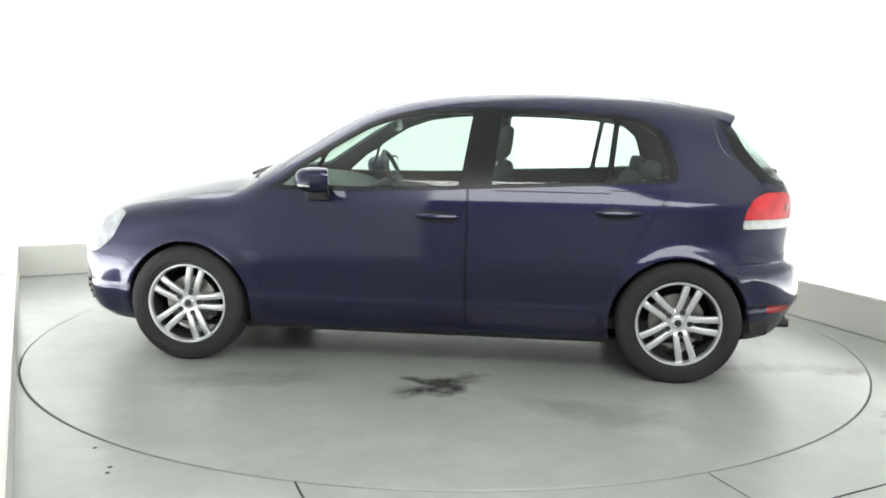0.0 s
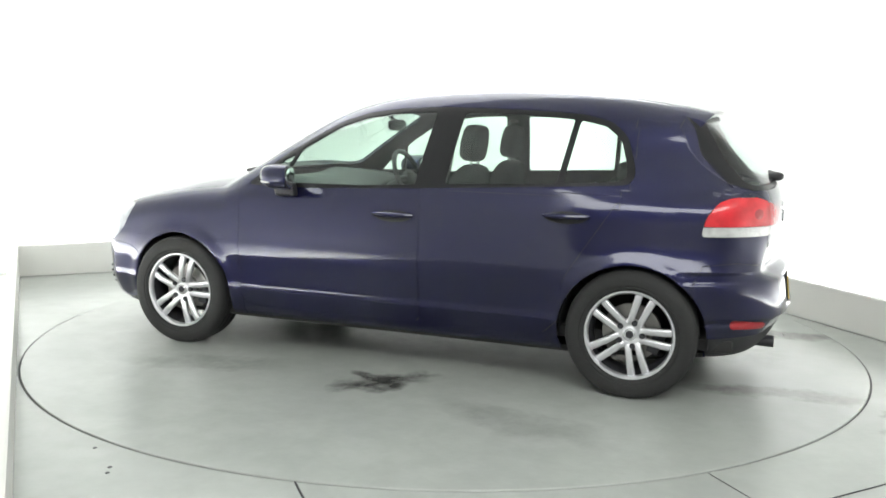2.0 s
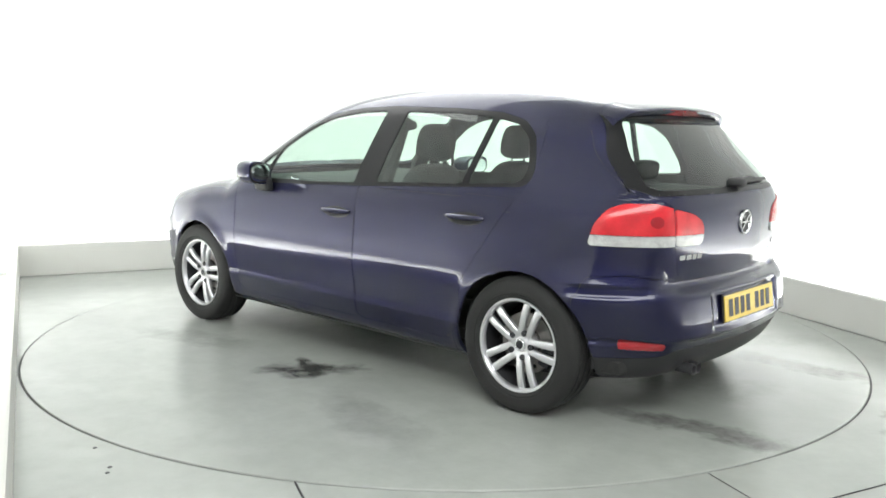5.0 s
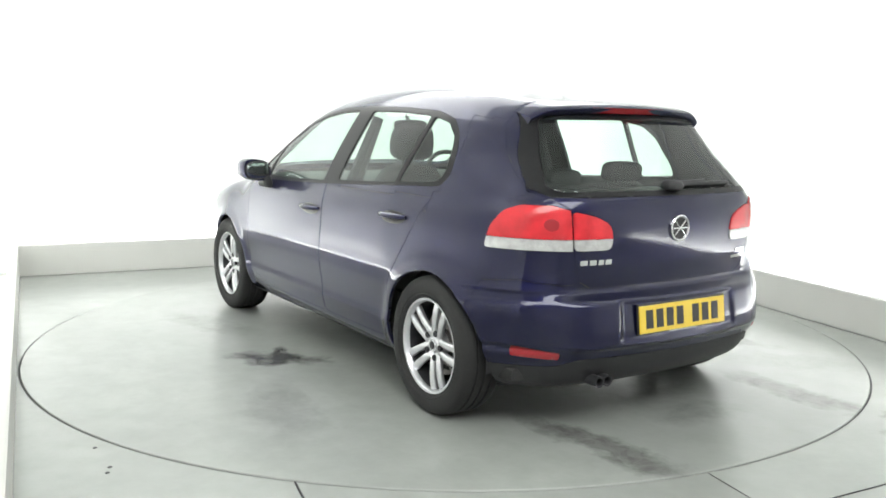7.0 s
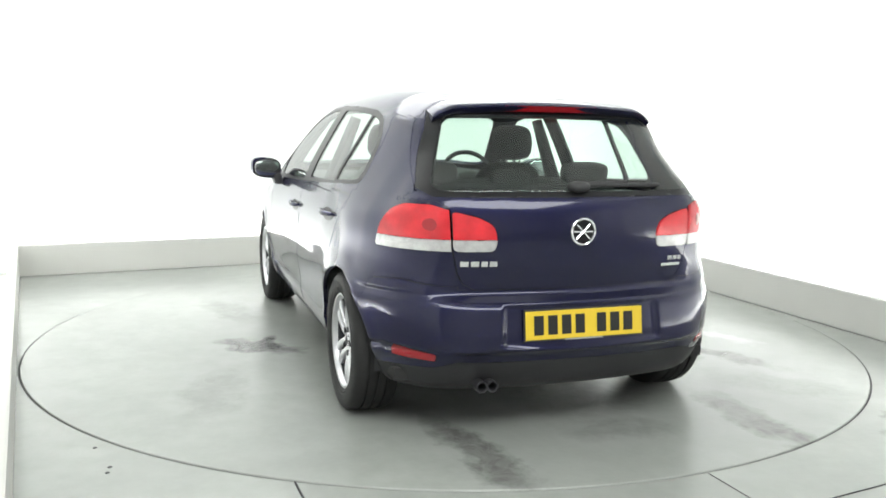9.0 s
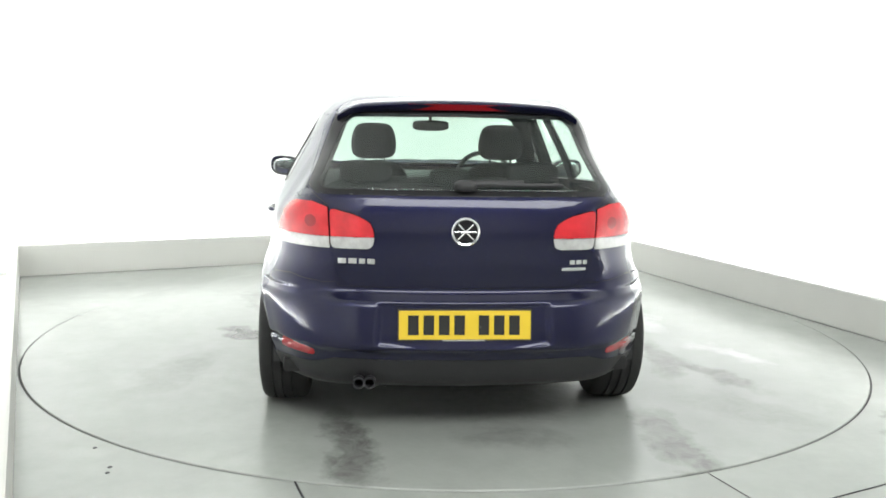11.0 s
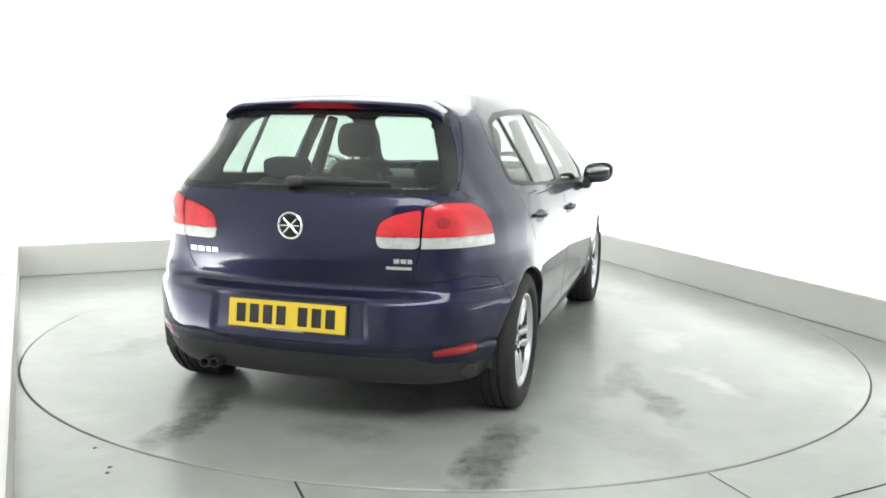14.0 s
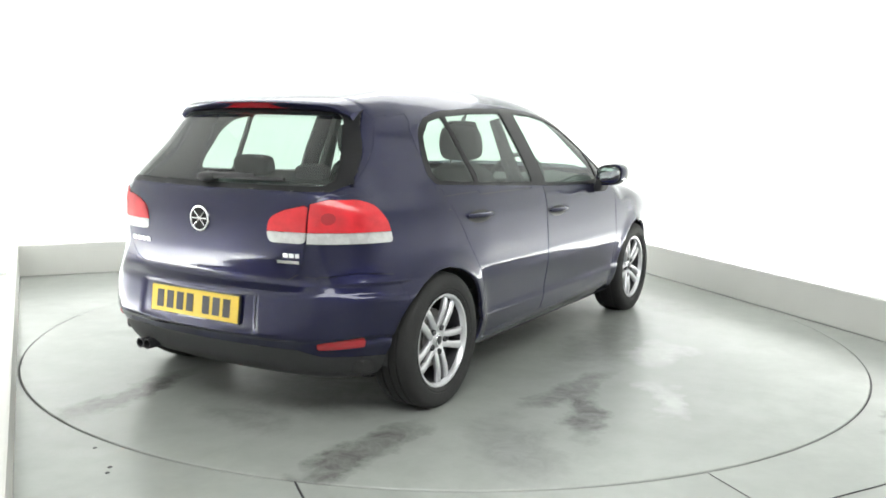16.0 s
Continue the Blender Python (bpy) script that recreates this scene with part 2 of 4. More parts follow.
for a, b in ((SE, NE), (NE, NW), (NW, SW)):
    d = (b - a).normalized()
    wall("trim_plinth", a, b, 0.0, PL, 0.04, PLINTH, out=0.02, bevel=0.006, label="low off-white painted plinth along the wall")

OUTLINE = [(-4.4, -8.2), (5.4, -8.2), (5.4, 4.6), (-4.4, 4.6)]
ceil = new("ceiling", finish(prism(OUTLINE, CEIL, CEIL + 0.2), "ceiling", WHITEWALL, smooth=False))
tagged(ceil, "plain white ceiling above the booth", kind="structure")


def ring_floor():
    """The floor with a round pit for the turntable."""
    bm = bmesh.new()
    n = 180
    r = TABLE_R + 0.006
    rim = [bm.verts.new((r * math.cos(2 * math.pi * k / n), r * math.sin(2 * math.pi * k / n), 0)) for k in range(n)]
    low = [bm.verts.new((v.co.x, v.co.y, -0.08)) for v in rim]
    far = []
    for k in range(n):
        a = 2 * math.pi * k / n
        c, s = math.cos(a), math.sin(a)
        t = min((5.4 if c > 0 else 4.4) / max(abs(c), 1e-6), (4.6 if s > 0 else 8.2) / max(abs(s), 1e-6))
        far.append(bm.verts.new((c * t, s * t, 0)))
    for k in range(n):
        j = (k + 1) % n
        bm.faces.new((rim[k], rim[j], far[j], far[k]))
        bm.faces.new((low[k], low[j], rim[j], rim[k]))
    bm.faces.new(low)
    bmesh.ops.recalc_face_normals(bm, faces=bm.faces)
    return bm


tagged(new("floor", finish(ring_floor(), "floor", FLOOR, smooth=False)), "worn pale grey painted concrete floor", kind="structure")


def seam(name, a, b, w=0.004):
    d = (Vector(b) - Vector(a)).normalized()
    q = Vector((-d.y, d.x)) * w
    a, b = Vector(a), Vector(b)
    bm = prism([tuple(a - q), tuple(b - q), tuple(b + q), tuple(a + q)], 0.0005, 0.0025)
    tagged(new(name, finish(bm, name, GAP, smooth=False)), "narrow dark joint line across the painted floor", kind="structure")


seam("trim_floor_joint", (-0.532, -2.362), (-0.30, -2.95))
seam("trim_floor_joint", (1.002, -2.212), (1.20, -2.72), 0.0009)
seam("trim_floor_joint", (1.30, -2.457), (2.2, -1.99), 0.0028)

table = new("turntable")
tagged(table, "large round grey-painted vehicle turntable set flush in the floor", "turntable")
bm = lathe([(0.0005, 0.004), (TABLE_R * 0.5, 0.004), (TABLE_R - 0.006, 0.004), (TABLE_R - 0.002, 0.0), (TABLE_R - 0.002, -0.06)], 180)
moved(bm, pose(0, 0, 0, 90, 0, 0))
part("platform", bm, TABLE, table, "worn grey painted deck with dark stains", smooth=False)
part("rim_gap", moved(lathe([(TABLE_R - 0.002, -0.004), (TABLE_R + 0.006, -0.004)], 180), pose(0, 0, 0, 90, 0, 0)), GAP, table, "thin dark joint round the edge", smooth=False)
for sx, sy in ((-1.372, -2.073), (-1.229, -2.312), (-1.24, -2.26)):
    bm = moved(lathe([(0.0005, 0.002), (0.007, 0.002), (0.009, 0.0)], 10), pose(sx, sy, 0, 90, 0, 0))
    ob = new("floor_stud", finish(bm, "floor_stud", GAP))
    tagged(ob, "small dark fixing sunk in the grey floor", "stud", "studs in the floor")

# ------------------------------------------------------------------ the car
car = new("car")
tagged(car, "dark blue metallic five-door hatchback with silver alloy wheels", "car")
HUB_X, HUB_Z, TYRE_R = 1.287, 0.308, 0.312
ARCH_R = 0.350


def curve(points):
    """A smooth function through (u, value) points, without overshoot."""
    u = np.array([p[0] for p in points], float)
    v = np.array([p[1] for p in points], float)
    s = np.diff(v) / np.diff(u)
    m = np.zeros(len(u))
    m[1:-1] = np.where(s[:-1] * s[1:] > 0, 2 * s[:-1] * s[1:] / (s[:-1] + s[1:] + 1e-12 * np.sign(s[:-1] + s[1:] + 1e-15)), 0)
    m[0], m[-1] = s[0], s[-1]

    def at(q):
        q = np.clip(q, u[0], u[-1])
        k = np.clip(np.searchsorted(u, q) - 1, 0, len(u) - 2)
        h = u[k + 1] - u[k]
        t = (q - u[k]) / h
        return (2 * t**3 - 3 * t**2 + 1) * v[k] + (t**3 - 2 * t**2 + t) * h * m[k] + (3 * t**2 - 2 * t**3) * v[k + 1] + (t**3 - t**2) * h * m[k + 1]

    return at


SECTION = curve([(0.15, 0.77), (0.19, 0.79), (0.23, 0.818), (0.28, 0.836), (0.33, 0.8485), (0.358, 0.8540), (0.385, 0.8522), (0.42, 0.8555), (0.50, 0.8675), (0.55, 0.8735), (0.60, 0.8745), (0.64, 0.871),
                 (0.70, 0.867), (0.76, 0.862), (0.82, 0.857), (0.86, 0.852), (0.90, 0.843), (0.945, 0.829), (0.99, 0.814), (1.05, 0.789), (1.2, 0.711), (1.38, 0.602), (1.5, 0.50)])
TAPER = curve([(-2.2, 0.36), (-2.0, 0.19), (-1.9, 0.135), (-1.75, 0.08), (-1.6, 0.045), (-1.45, 0.018), (-1.2, 0.0), (0.9, 0.0), (1.3, 0.012), (1.6, 0.05), (1.8, 0.10), (2.0, 0.20), (2.2, 0.36)])
UPPER = curve([(-2.0, 0.14), (-1.6, 0.075), (-1.2, 0.03), (-0.6, 0.0), (0.3, 0.0), (0.9, 0.03), (1.4, 0.08)])
# the haunches draw in behind the rear doors, most of all under the windows
HAUNCH = curve([(-2.1, 0.05), (-1.6, 0.048), (-1.42, 0.036), (-1.24, 0.022), (-1.05, 0.008), (-0.85, 0.0), (2.2, 0.0)])
HAUNCH_Z = curve([(0.10, 0.0), (0.56, 0.0), (0.74, 0.92), (0.90, 1.0), (1.0, 1.5), (1.15, 1.1), (1.31, 0.35), (1.55, 0.2)])
ROOF = curve([(-2.1, 1.223), (-1.6, 1.381), (-1.37, 1.421), (-1.136, 1.455), (-0.84, 1.474), (-0.54, 1.481), (-0.23, 1.471), (0.045, 1.446), (0.233, 1.408), (0.391, 1.352), (0.55, 1.272), (0.68, 1.198), (0.97, 1.032), (1.02, 1.005), (1.07, 0.988), (1.315, 0.945), (1.546, 0.902), (1.697, 0.866), (1.85, 0.815), (2.0, 0.735), (2.2, 0.60)])
BACK = curve([(0.13, -1.70), (0.17, -1.76), (0.21, -1.86), (0.26, -1.915), (0.33, -1.955), (0.38, -1.98), (0.40, -2.003), (0.45, -2.0), (0.52, -1.99), (0.565, -1.982),
              (0.585, -1.965), (0.605, -1.922), (0.62, -1.905), (0.66, -1.912), (0.74, -1.926), (0.86, -1.932), (0.93, -1.925), (0.985, -1.908), (1.01, -1.89), (1.34, -1.575), (1.6, -1.32)])
BACK_CORNER = curve([(0.13, -1.70), (0.17, -1.76), (0.21, -1.86), (0.26, -1.915), (0.33, -1.955), (0.40, -1.995), (0.50, -1.988), (0.60, -1.962), (0.70, -1.938), (0.86, -1.932),
                     (0.93, -1.925), (0.985, -1.908), (1.01, -1.89), (1.34, -1.575), (1.6, -1.32)])
NOSE = curve([(0.13, 1.80), (0.18, 1.93), (0.26, 2.03), (0.35, 2.06), (0.50, 2.065), (0.60, 2.055), (0.68, 2.025), (0.75, 1.975), (0.82, 1.90), (1.5, 1.2)])


def smax(a, b, k):
    h = np.maximum(k - np.abs(a - b), 0) / k
    return np.maximum(a, b) + h * h * k * 0.25


def smooth01(t):
    t = np.clip(t, 0, 1)
    return t * t * (3 - 2 * t)


def half_width(x, z):
    w = SECTION(z) - TAPER(x) - UPPER(x) * smooth01((z - 0.93) / 0.3)
    w = w - HAUNCH(x) * HAUNCH_Z(z)
    for hx in (HUB_X, -HUB_X):
        r = np.hypot(x - hx, z - HUB_Z + 0.02)
        w = w + 0.012 * np.exp(-((r - 0.36) / 0.045) ** 2) * smooth01((z - 0.15) / 0.15)
    return w


def field(x, y, z):
    """Negative inside the bodywork."""
    side = y - half_width(x, z)
    slope = (ROOF(x + 0.01) - ROOF(x - 0.01)) / 0.02
    crown = 0.09 * y**2 + (0.35 - 0.2 * smooth01((x - 0.9) / 0.5)) * np.maximum(y - 0.4, 0) ** 2
    top = (z - ROOF(x) + crown) / np.sqrt(1 + slope**2)
    fade = smooth01((y - 0.42) / 0.30)
    tail = BACK(z) * (1 - fade) + BACK_CORNER(z) * fade
    bslope = (BACK(z + 0.01) - BACK(z - 0.01)) / 0.02
    bulge = 0.20 * y**2 + 0.9 * np.maximum(y - 0.45, 0) ** 2
    dent = 0.016 * smooth01((0.36 - y) / 0.03) * smooth01((z - 0.405) / 0.02) * smooth01((0.575 - z) / 0.015)
    back = (tail + bulge + dent - x) / np.sqrt(1 + np.minimum(bslope, 1.3) ** 2)
    nose = x - NOSE(z) + 0.22 * y**2 + 0.45 * np.maximum(y - 0.5, 0) ** 2
    ends = smax(smax(top, back, 0.03), nose, 0.11)
    k = 0.10 + 0.07 * smooth01((1.0 - z) / 0.2) * smooth01((1.0 - x) / 0.5)
    f = smax(side, ends, k)
    return smax(f, 0.17 - z, 0.06)


def gradient(p):
    e = 0.004
    x, y, z = p[:, 0], np.abs(p[:, 1]), p[:, 2]
    g = np.stack([field(x + e, y, z) - field(x - e, y, z), field(x, y + e, z) - field(x, np.abs(y - e), z), field(x, y, z + e) - field(x, y, z - e)], 1)
    g[:, 1] *= np.where(p[:, 1] < 0, -1, 1)
    return g / (np.linalg.norm(g, axis=1)[:, None] + 1e-9)


def shrink_wrap(b):
    """Moves points of a box inwards or outwards onto the bodywork."""
    s = np.stack([np.clip(b[:, 0], -1.2, 1.3), 0 * b[:, 1], 0 * b[:, 2] + 0.62], 1)
    d = b - s
    lo, hi = np.full(len(b), 0.05), np.full(len(b), 1.5)
    for _ in range(40):
        mid = (lo + hi) / 2
        q = s + d * mid[:, None]
        inside = field(q[:, 0], q[:, 1], q[:, 2]) < 0
        lo, hi = np.where(inside, mid, lo), np.where(inside, hi, mid)
    return s + d * ((lo + hi) / 2)[:, None]


def half_shell():
    """One half of the bodywork, as a fine quad skin."""
    X = np.linspace(-2.05, 2.12, 190)
    Y = np.linspace(0, 0.92, 42)
    Z = np.concatenate([np.linspace(0.14, 0.34, 12)[:-1], np.linspace(0.34, 0.95, 36)[:-1], np.linspace(0.95, 1.5, 28)])
    index, pts, faces = {}, [], []

    def vid(i, j, k):
        key = (i, j, k)
        if key not in index:
            index[key] = len(pts)
            pts.append((X[i], Y[j], Z[k]))
        return index[key]

    I, J, K = len(X) - 1, len(Y) - 1, len(Z) - 1
    for i in range(I):
        for k in range(K):
            faces.append((vid(i, J, k), vid(i, J, k + 1), vid(i + 1, J, k + 1), vid(i + 1, J, k)))
        for j in range(J):
            faces.append((vid(i, j, K), vid(i + 1, j, K), vid(i + 1, j + 1, K), vid(i, j + 1, K)))
            faces.append((vid(i, j, 0), vid(i, j + 1, 0), vid(i + 1, j + 1, 0), vid(i + 1, j, 0)))
    for j in range(J):
        for k in range(K):
            faces.append((vid(0, j, k), vid(0, j, k + 1), vid(0, j + 1, k + 1), vid(0, j + 1, k)))
            faces.append((vid(I, j, k), vid(I, j + 1, k), vid(I, j + 1, k + 1), vid(I, j, k + 1)))
    co = shrink_wrap(np.array(pts))
    bm = bmesh.new()
    vs = [bm.verts.new(c) for c in co]
    for f in faces:
        bm.faces.new([vs[a] for a in f])
    bm.normal_update()
    return bm


VIEW = {"side": (0, 2), "rear": (1, 2), "top": (0, 1)}


def facing(view, n):
    return {"side": n.y > 0.30, "rear": n.x < -0.30, "top": n.z > 0.25}[view]


def cut(bm, view, poly, keep=None, closed=True):
    """Cuts the skin along an outline seen from one side."""
    a, b = VIEW[view]
    out = {"side": Vector((0, 1, 0)), "rear": Vector((1, 0, 0)), "top": Vector((0, 0, 1))}[view]
    bm.normal_update()
    xs, ys = [p[0] for p in poly], [p[1] for p in poly]
    cand = []
    for f in bm.faces:
        c = f.calc_center_median()
        if min(xs) - 0.05 < c[a] < max(xs) + 0.05 and min(ys) - 0.05 < c[b] < max(ys) + 0.05 and facing(view, f.normal) and (keep is None or keep(c)):
            cand.append(f)
    n = len(poly)
    for i in range(n if closed else n - 1):
        p, q = poly[i], poly[(i + 1) % n]
        lx, hx, ly, hy = min(p[0], q[0]) - 1e-4, max(p[0], q[0]) + 1e-4, min(p[1], q[1]) - 1e-4, max(p[1], q[1]) + 1e-4
        near = []
        for f in cand:
            us, ws = [v.co[a] for v in f.verts], [v.co[b] for v in f.verts]
            if max(us) > lx and min(us) < hx and max(ws) > ly and min(ws) < hy:
                near.append(f)
        if not near:
            continue
        along = Vector((0, 0, 0))
        along[a], along[b] = q[0] - p[0], q[1] - p[1]
        co = Vector((0, 0, 0))
        co[a], co[b] = p
        geom = set(near) | {e for f in near for e in f.edges} | {v for f in near for v in f.verts}
        res = bmesh.ops.bisect_plane(bm, geom=list(geom), dist=2e-4, plane_co=co, plane_no=along.cross(out).normalized())
        cand = [f for f in cand if f.is_valid]
        known = set(cand)
        cand += [f for f in res["geom"] if isinstance(f, bmesh.types.BMFace) and f not in known]


def inside(poly, u, w):
    hit = False
    for (x0, y0), (x1, y1) in zip(poly, poly[1:] + poly[:1]):
        if (y0 > w) != (y1 > w) and u < (x1 - x0) * (w - y0) / (y1 - y0) + x0:
            hit = not hit
    return hit


def rounded(poly, r=0.03, seg=4):
    """Rounds the corners of an outline."""
    out = []
    n = len(poly)
    for i in range(n):
        p, a, b = Vector(poly[i]), Vector(poly[i - 1]), Vector(poly[(i + 1) % n])
        da, db = a - p, b - p
        ra = min(r, da.length * 0.45, db.length * 0.45)
        s, e = p + da.normalized() * ra, p + db.normalized() * ra
        for k in range(seg + 1):
            t = k / seg
            out.append(tuple((1 - t) ** 2 * s + 2 * t * (1 - t) * p + t * t * e))
    return out


def circle(cx, cy, r, n=40):
    return [(cx + r * math.cos(2 * math.pi * k / n), cy + r * math.sin(2 * math.pi * k / n)) for k in range(n)]


# outlines of the panels, each in its own view
DLO = rounded([(0.83, 0.937), (0.64, 1.100), (0.49, 1.195), (0.335, 1.285), (0.185, 1.335), (0.0, 1.361), (-0.26, 1.372), (-0.70, 1.361), (-0.985, 1.343), (-1.13, 1.308),
               (-1.205, 1.245), (-1.255, 1.11), (-1.265, 1.05), (-1.235, 1.012), (-0.70, 0.985), (-0.12, 0.955), (0.45, 0.935)], 0.03, 3)
PANE_F = rounded([(0.60, 0.957), (0.54, 1.135), (0.475, 1.180), (0.325, 1.266), (0.18, 1.315), (0.0, 1.341), (-0.215, 1.350), (-0.165, 0.972), (0.2, 0.958)], 0.02, 3)
PANE_V = rounded([(0.775, 0.955), (0.64, 1.075), (0.565, 1.115), (0.62, 0.955)], 0.015, 3)
PANE_R = rounded([(-0.365, 1.348), (-0.68, 1.341), (-0.945, 1.324), (-0.900, 1.006), (-0.6, 0.995), (-0.325, 0.983)], 0.02, 3)
PANE_Q = rounded([(-0.972, 1.320), (-1.10, 1.292), (-1.178, 1.228), (-1.225, 1.10), (-1.225, 1.045), (-1.195, 1.027), (-0.930, 1.010)], 0.02, 3)
DOOR_F = rounded([(0.868, 0.97), (0.868, 0.30), (0.80, 0.262), (-0.205, 0.262), (-0.205, 0.94), (-0.215, 1.45), (0.90, 1.45)], 0.04, 4)
DOOR_R = rounded([(-0.212, 0.262), (-0.85, 0.262), (-0.955, 0.36), (-0.958, 0.55), (-1.05, 0.698), (-1.131, 0.823), (-1.197, 0.931), (-1.30, 1.05), (-1.30, 1.45), (-0.222, 1.45), (-0.212, 0.94)], 0.04, 4)
ARCH_F, ARCH_B = circle(HUB_X, 0.296, ARCH_R, 48), circle(-HUB_X, 0.296, ARCH_R, 48)
BUMPER_B = [(-1.56, 0.10), (-1.56, 0.56), (-1.60, 0.655), (-1.75, 0.668), (-1.90, 0.640), (-2.2, 0.635), (-2.2, 0.10)]
BUMPER_F = [(1.58, 0.10), (1.58, 0.50), (1.66, 0.545), (1.85, 0.56), (2.3, 0.56), (2.3, 0.10)]
HEAD = rounded([(1.645, 0.785), (1.70, 0.80), (1.83, 0.78), (2.05, 0.73), (2.05, 0.555), (1.84, 0.555), (1.72, 0.645)], 0.05, 4)
LAMP_S = rounded([(-1.584, 0.787), (-1.600, 0.875), (-1.645, 0.942), (-1.705, 0.966), (-2.2, 0.978), (-2.2, 0.787)], 0.02, 4)
LAMP_O = [(0.538, 0.787), (0.545, 0.950), (0.635, 0.978), (1.0, 0.978), (1.0, 0.787)]
LAMP_I = rounded([(0.532, 0.787), (0.539, 0.948), (0.43, 0.922), (0.372, 0.89), (0.358, 0.84), (0.368, 0.787)], 0.025, 4)
RED_LINE = 0.832
GATE = [(-0.1, 0.628), (0.44, 0.628), (0.490, 0.655), (0.515, 0.70), (0.536, 0.80), (0.545, 0.955), (0.640, 1.02), (0.56, 1.34), (0.54, 1.42), (-0.1, 1.42)]
BACKGLASS = rounded([(-0.5, 1.022), (0.560, 1.022), (0.588, 1.04), (0.485, 1.298), (0.455, 1.320), (-0.5, 1.330)], 0.03, 4)
BACKFRAME = [(-0.1, 1.000), (0.595, 1.000), (0.636, 1.03), (0.522, 1.34), (-0.1, 1.36)]
VALANCE = [(-0.1, 0.05), (1.0, 0.05), (1.0, 0.30), (0.60, 0.318), (0.52, 0.345), (-0.1, 0.345)]
REFLECTOR = rounded([(0.598, 0.350), (0.602, 0.378), (0.742, 0.400), (0.742, 0.358)], 0.008, 3)
SCREEN = rounded([(1.00, -0.5), (0.985, 0.3), (0.93, 0.60), (0.88, 0.665), (0.40, 0.55), (0.35, 0.50), (0.335, -0.5)], 0.05, 4)
HOOD = rounded([(1.05, -0.5), (1.04, 0.3), (0.99, 0.60), (1.05, 0.72), (1.45, 0.70), (1.72, 0.60), (1.88, 0.35), (1.92, -0.5)], 0.06, 4)

skin = half_shell()
for view, poly in (("side", DLO), ("side", PANE_F), ("side", PANE_V), ("side", PANE_R), ("side", PANE_Q), ("side", ARCH_F), ("side", ARCH_B), ("side", HEAD), ("rear", GATE),
                   ("rear", BACKFRAME), ("rear", BACKGLASS), ("rear", LAMP_I), ("rear", VALANCE), ("rear", REFLECTOR), ("top", SCREEN), ("top", HOOD)):
    cut(skin, view, poly, keep={"rear": lambda c: c.x < -1.4, "side": lambda c: c.y > 0.35, "top": lambda c: c.z > 0.6}[view])
cut(skin, "side", DOOR_F)
cut(skin, "side", DOOR_R)
cut(skin, "side", BUMPER_B)
cut(skin, "side", BUMPER_F)
cut(skin, "side", LAMP_S)
cut(skin, "rear", LAMP_O, keep=lambda c: c.y > 0.45)
cut(skin, "side", [(-1.5, RED_LINE), (-2.2, RED_LINE)], closed=False)
cut(skin, "rear", [(0.34, RED_LINE), (1.0, RED_LINE)], closed=False)
cut(skin, "rear", [(0.0, 0.63), (1.0, 0.63)], closed=False)
skin.normal_update()


def region(f):
    c, n = f.calc_center_median(), f.normal
    s, r, t = (c.x, c.z), (c.y, c.z), (c.x, c.y)
    if c.z < 0.20 and n.z < -0.6:
        return "floorpan"
    if c.y > 0.55 and (inside(ARCH_F, *s) or inside(ARCH_B, *s)):
        return "hole"
    if c.x < -1.45:
        if n.x < -0.25 and inside(LAMP_I, *r):
            return "lamp_inner_red" if c.z > RED_LINE else "lamp_inner_clear"
        if c.y > 0.45 and ((n.x < -0.25 and inside(LAMP_O, *r) and c.x < -1.6) or (n.y > 0.3 and inside(LAMP_S, *s))) and (inside(LAMP_S, *s) or n.y < 0.3) and (inside(LAMP_O, *r) or n.x > -0.25):
            return "lamp_outer_red" if c.z > RED_LINE else "lamp_outer_clear"
        if n.x < -0.25:
            if inside(REFLECTOR, *r):
                return "reflector"
            if inside(BACKGLASS, *r):
                return "rear_glass"
            if inside(BACKFRAME, *r):
                return "rear_frame"
            if c.z < 0.345 and inside(VALANCE, *r):
                return "valance"
            if c.z > 0.628 and inside(GATE, *r):
                return "tailgate"
        if c.z < 0.67 and inside(BUMPER_B, *s) and (c.z < 0.63 or not (n.x < -0.25 and c.y < 0.5)):
            return "rear_bumper"
    if n.y > 0.2 and c.y > 0.35:
        for nm, poly in (("front_pane", PANE_F), ("vent_pane", PANE_V), ("rear_pane", PANE_R), ("quarter_pane", PANE_Q), ("window_trim", DLO), ("headlight", HEAD)):
            if inside(poly, *s):
                return nm
    if n.z > 0.2 and c.x > 0.2:
        if inside(SCREEN, *t) and c.z > 0.9:
            return "windscreen"
        if inside(HOOD, *t):
            return "bonnet"
    if inside(BUMPER_F, *s):
        return "front_bumper"
    if n.y > 0.25 and c.z < 0.96:
        if inside(DOOR_F, *s):
            return "front_door"
        if inside(DOOR_R, *s):
            return "rear_door"
    if c.z > 0.98 or (c.z > 0.9 and -1.2 < c.x < 0.9):
        return "roof" if c.x > -1.25 or n.z > 0.6 else "quarter_panel"
    if c.x > 0.86:
        return "front_wing"
    if c.x < -0.9:
        return "quarter_panel"
    return "sill"


names = {}
for f in skin.faces:
    names.setdefault(region(f), []).append(f)


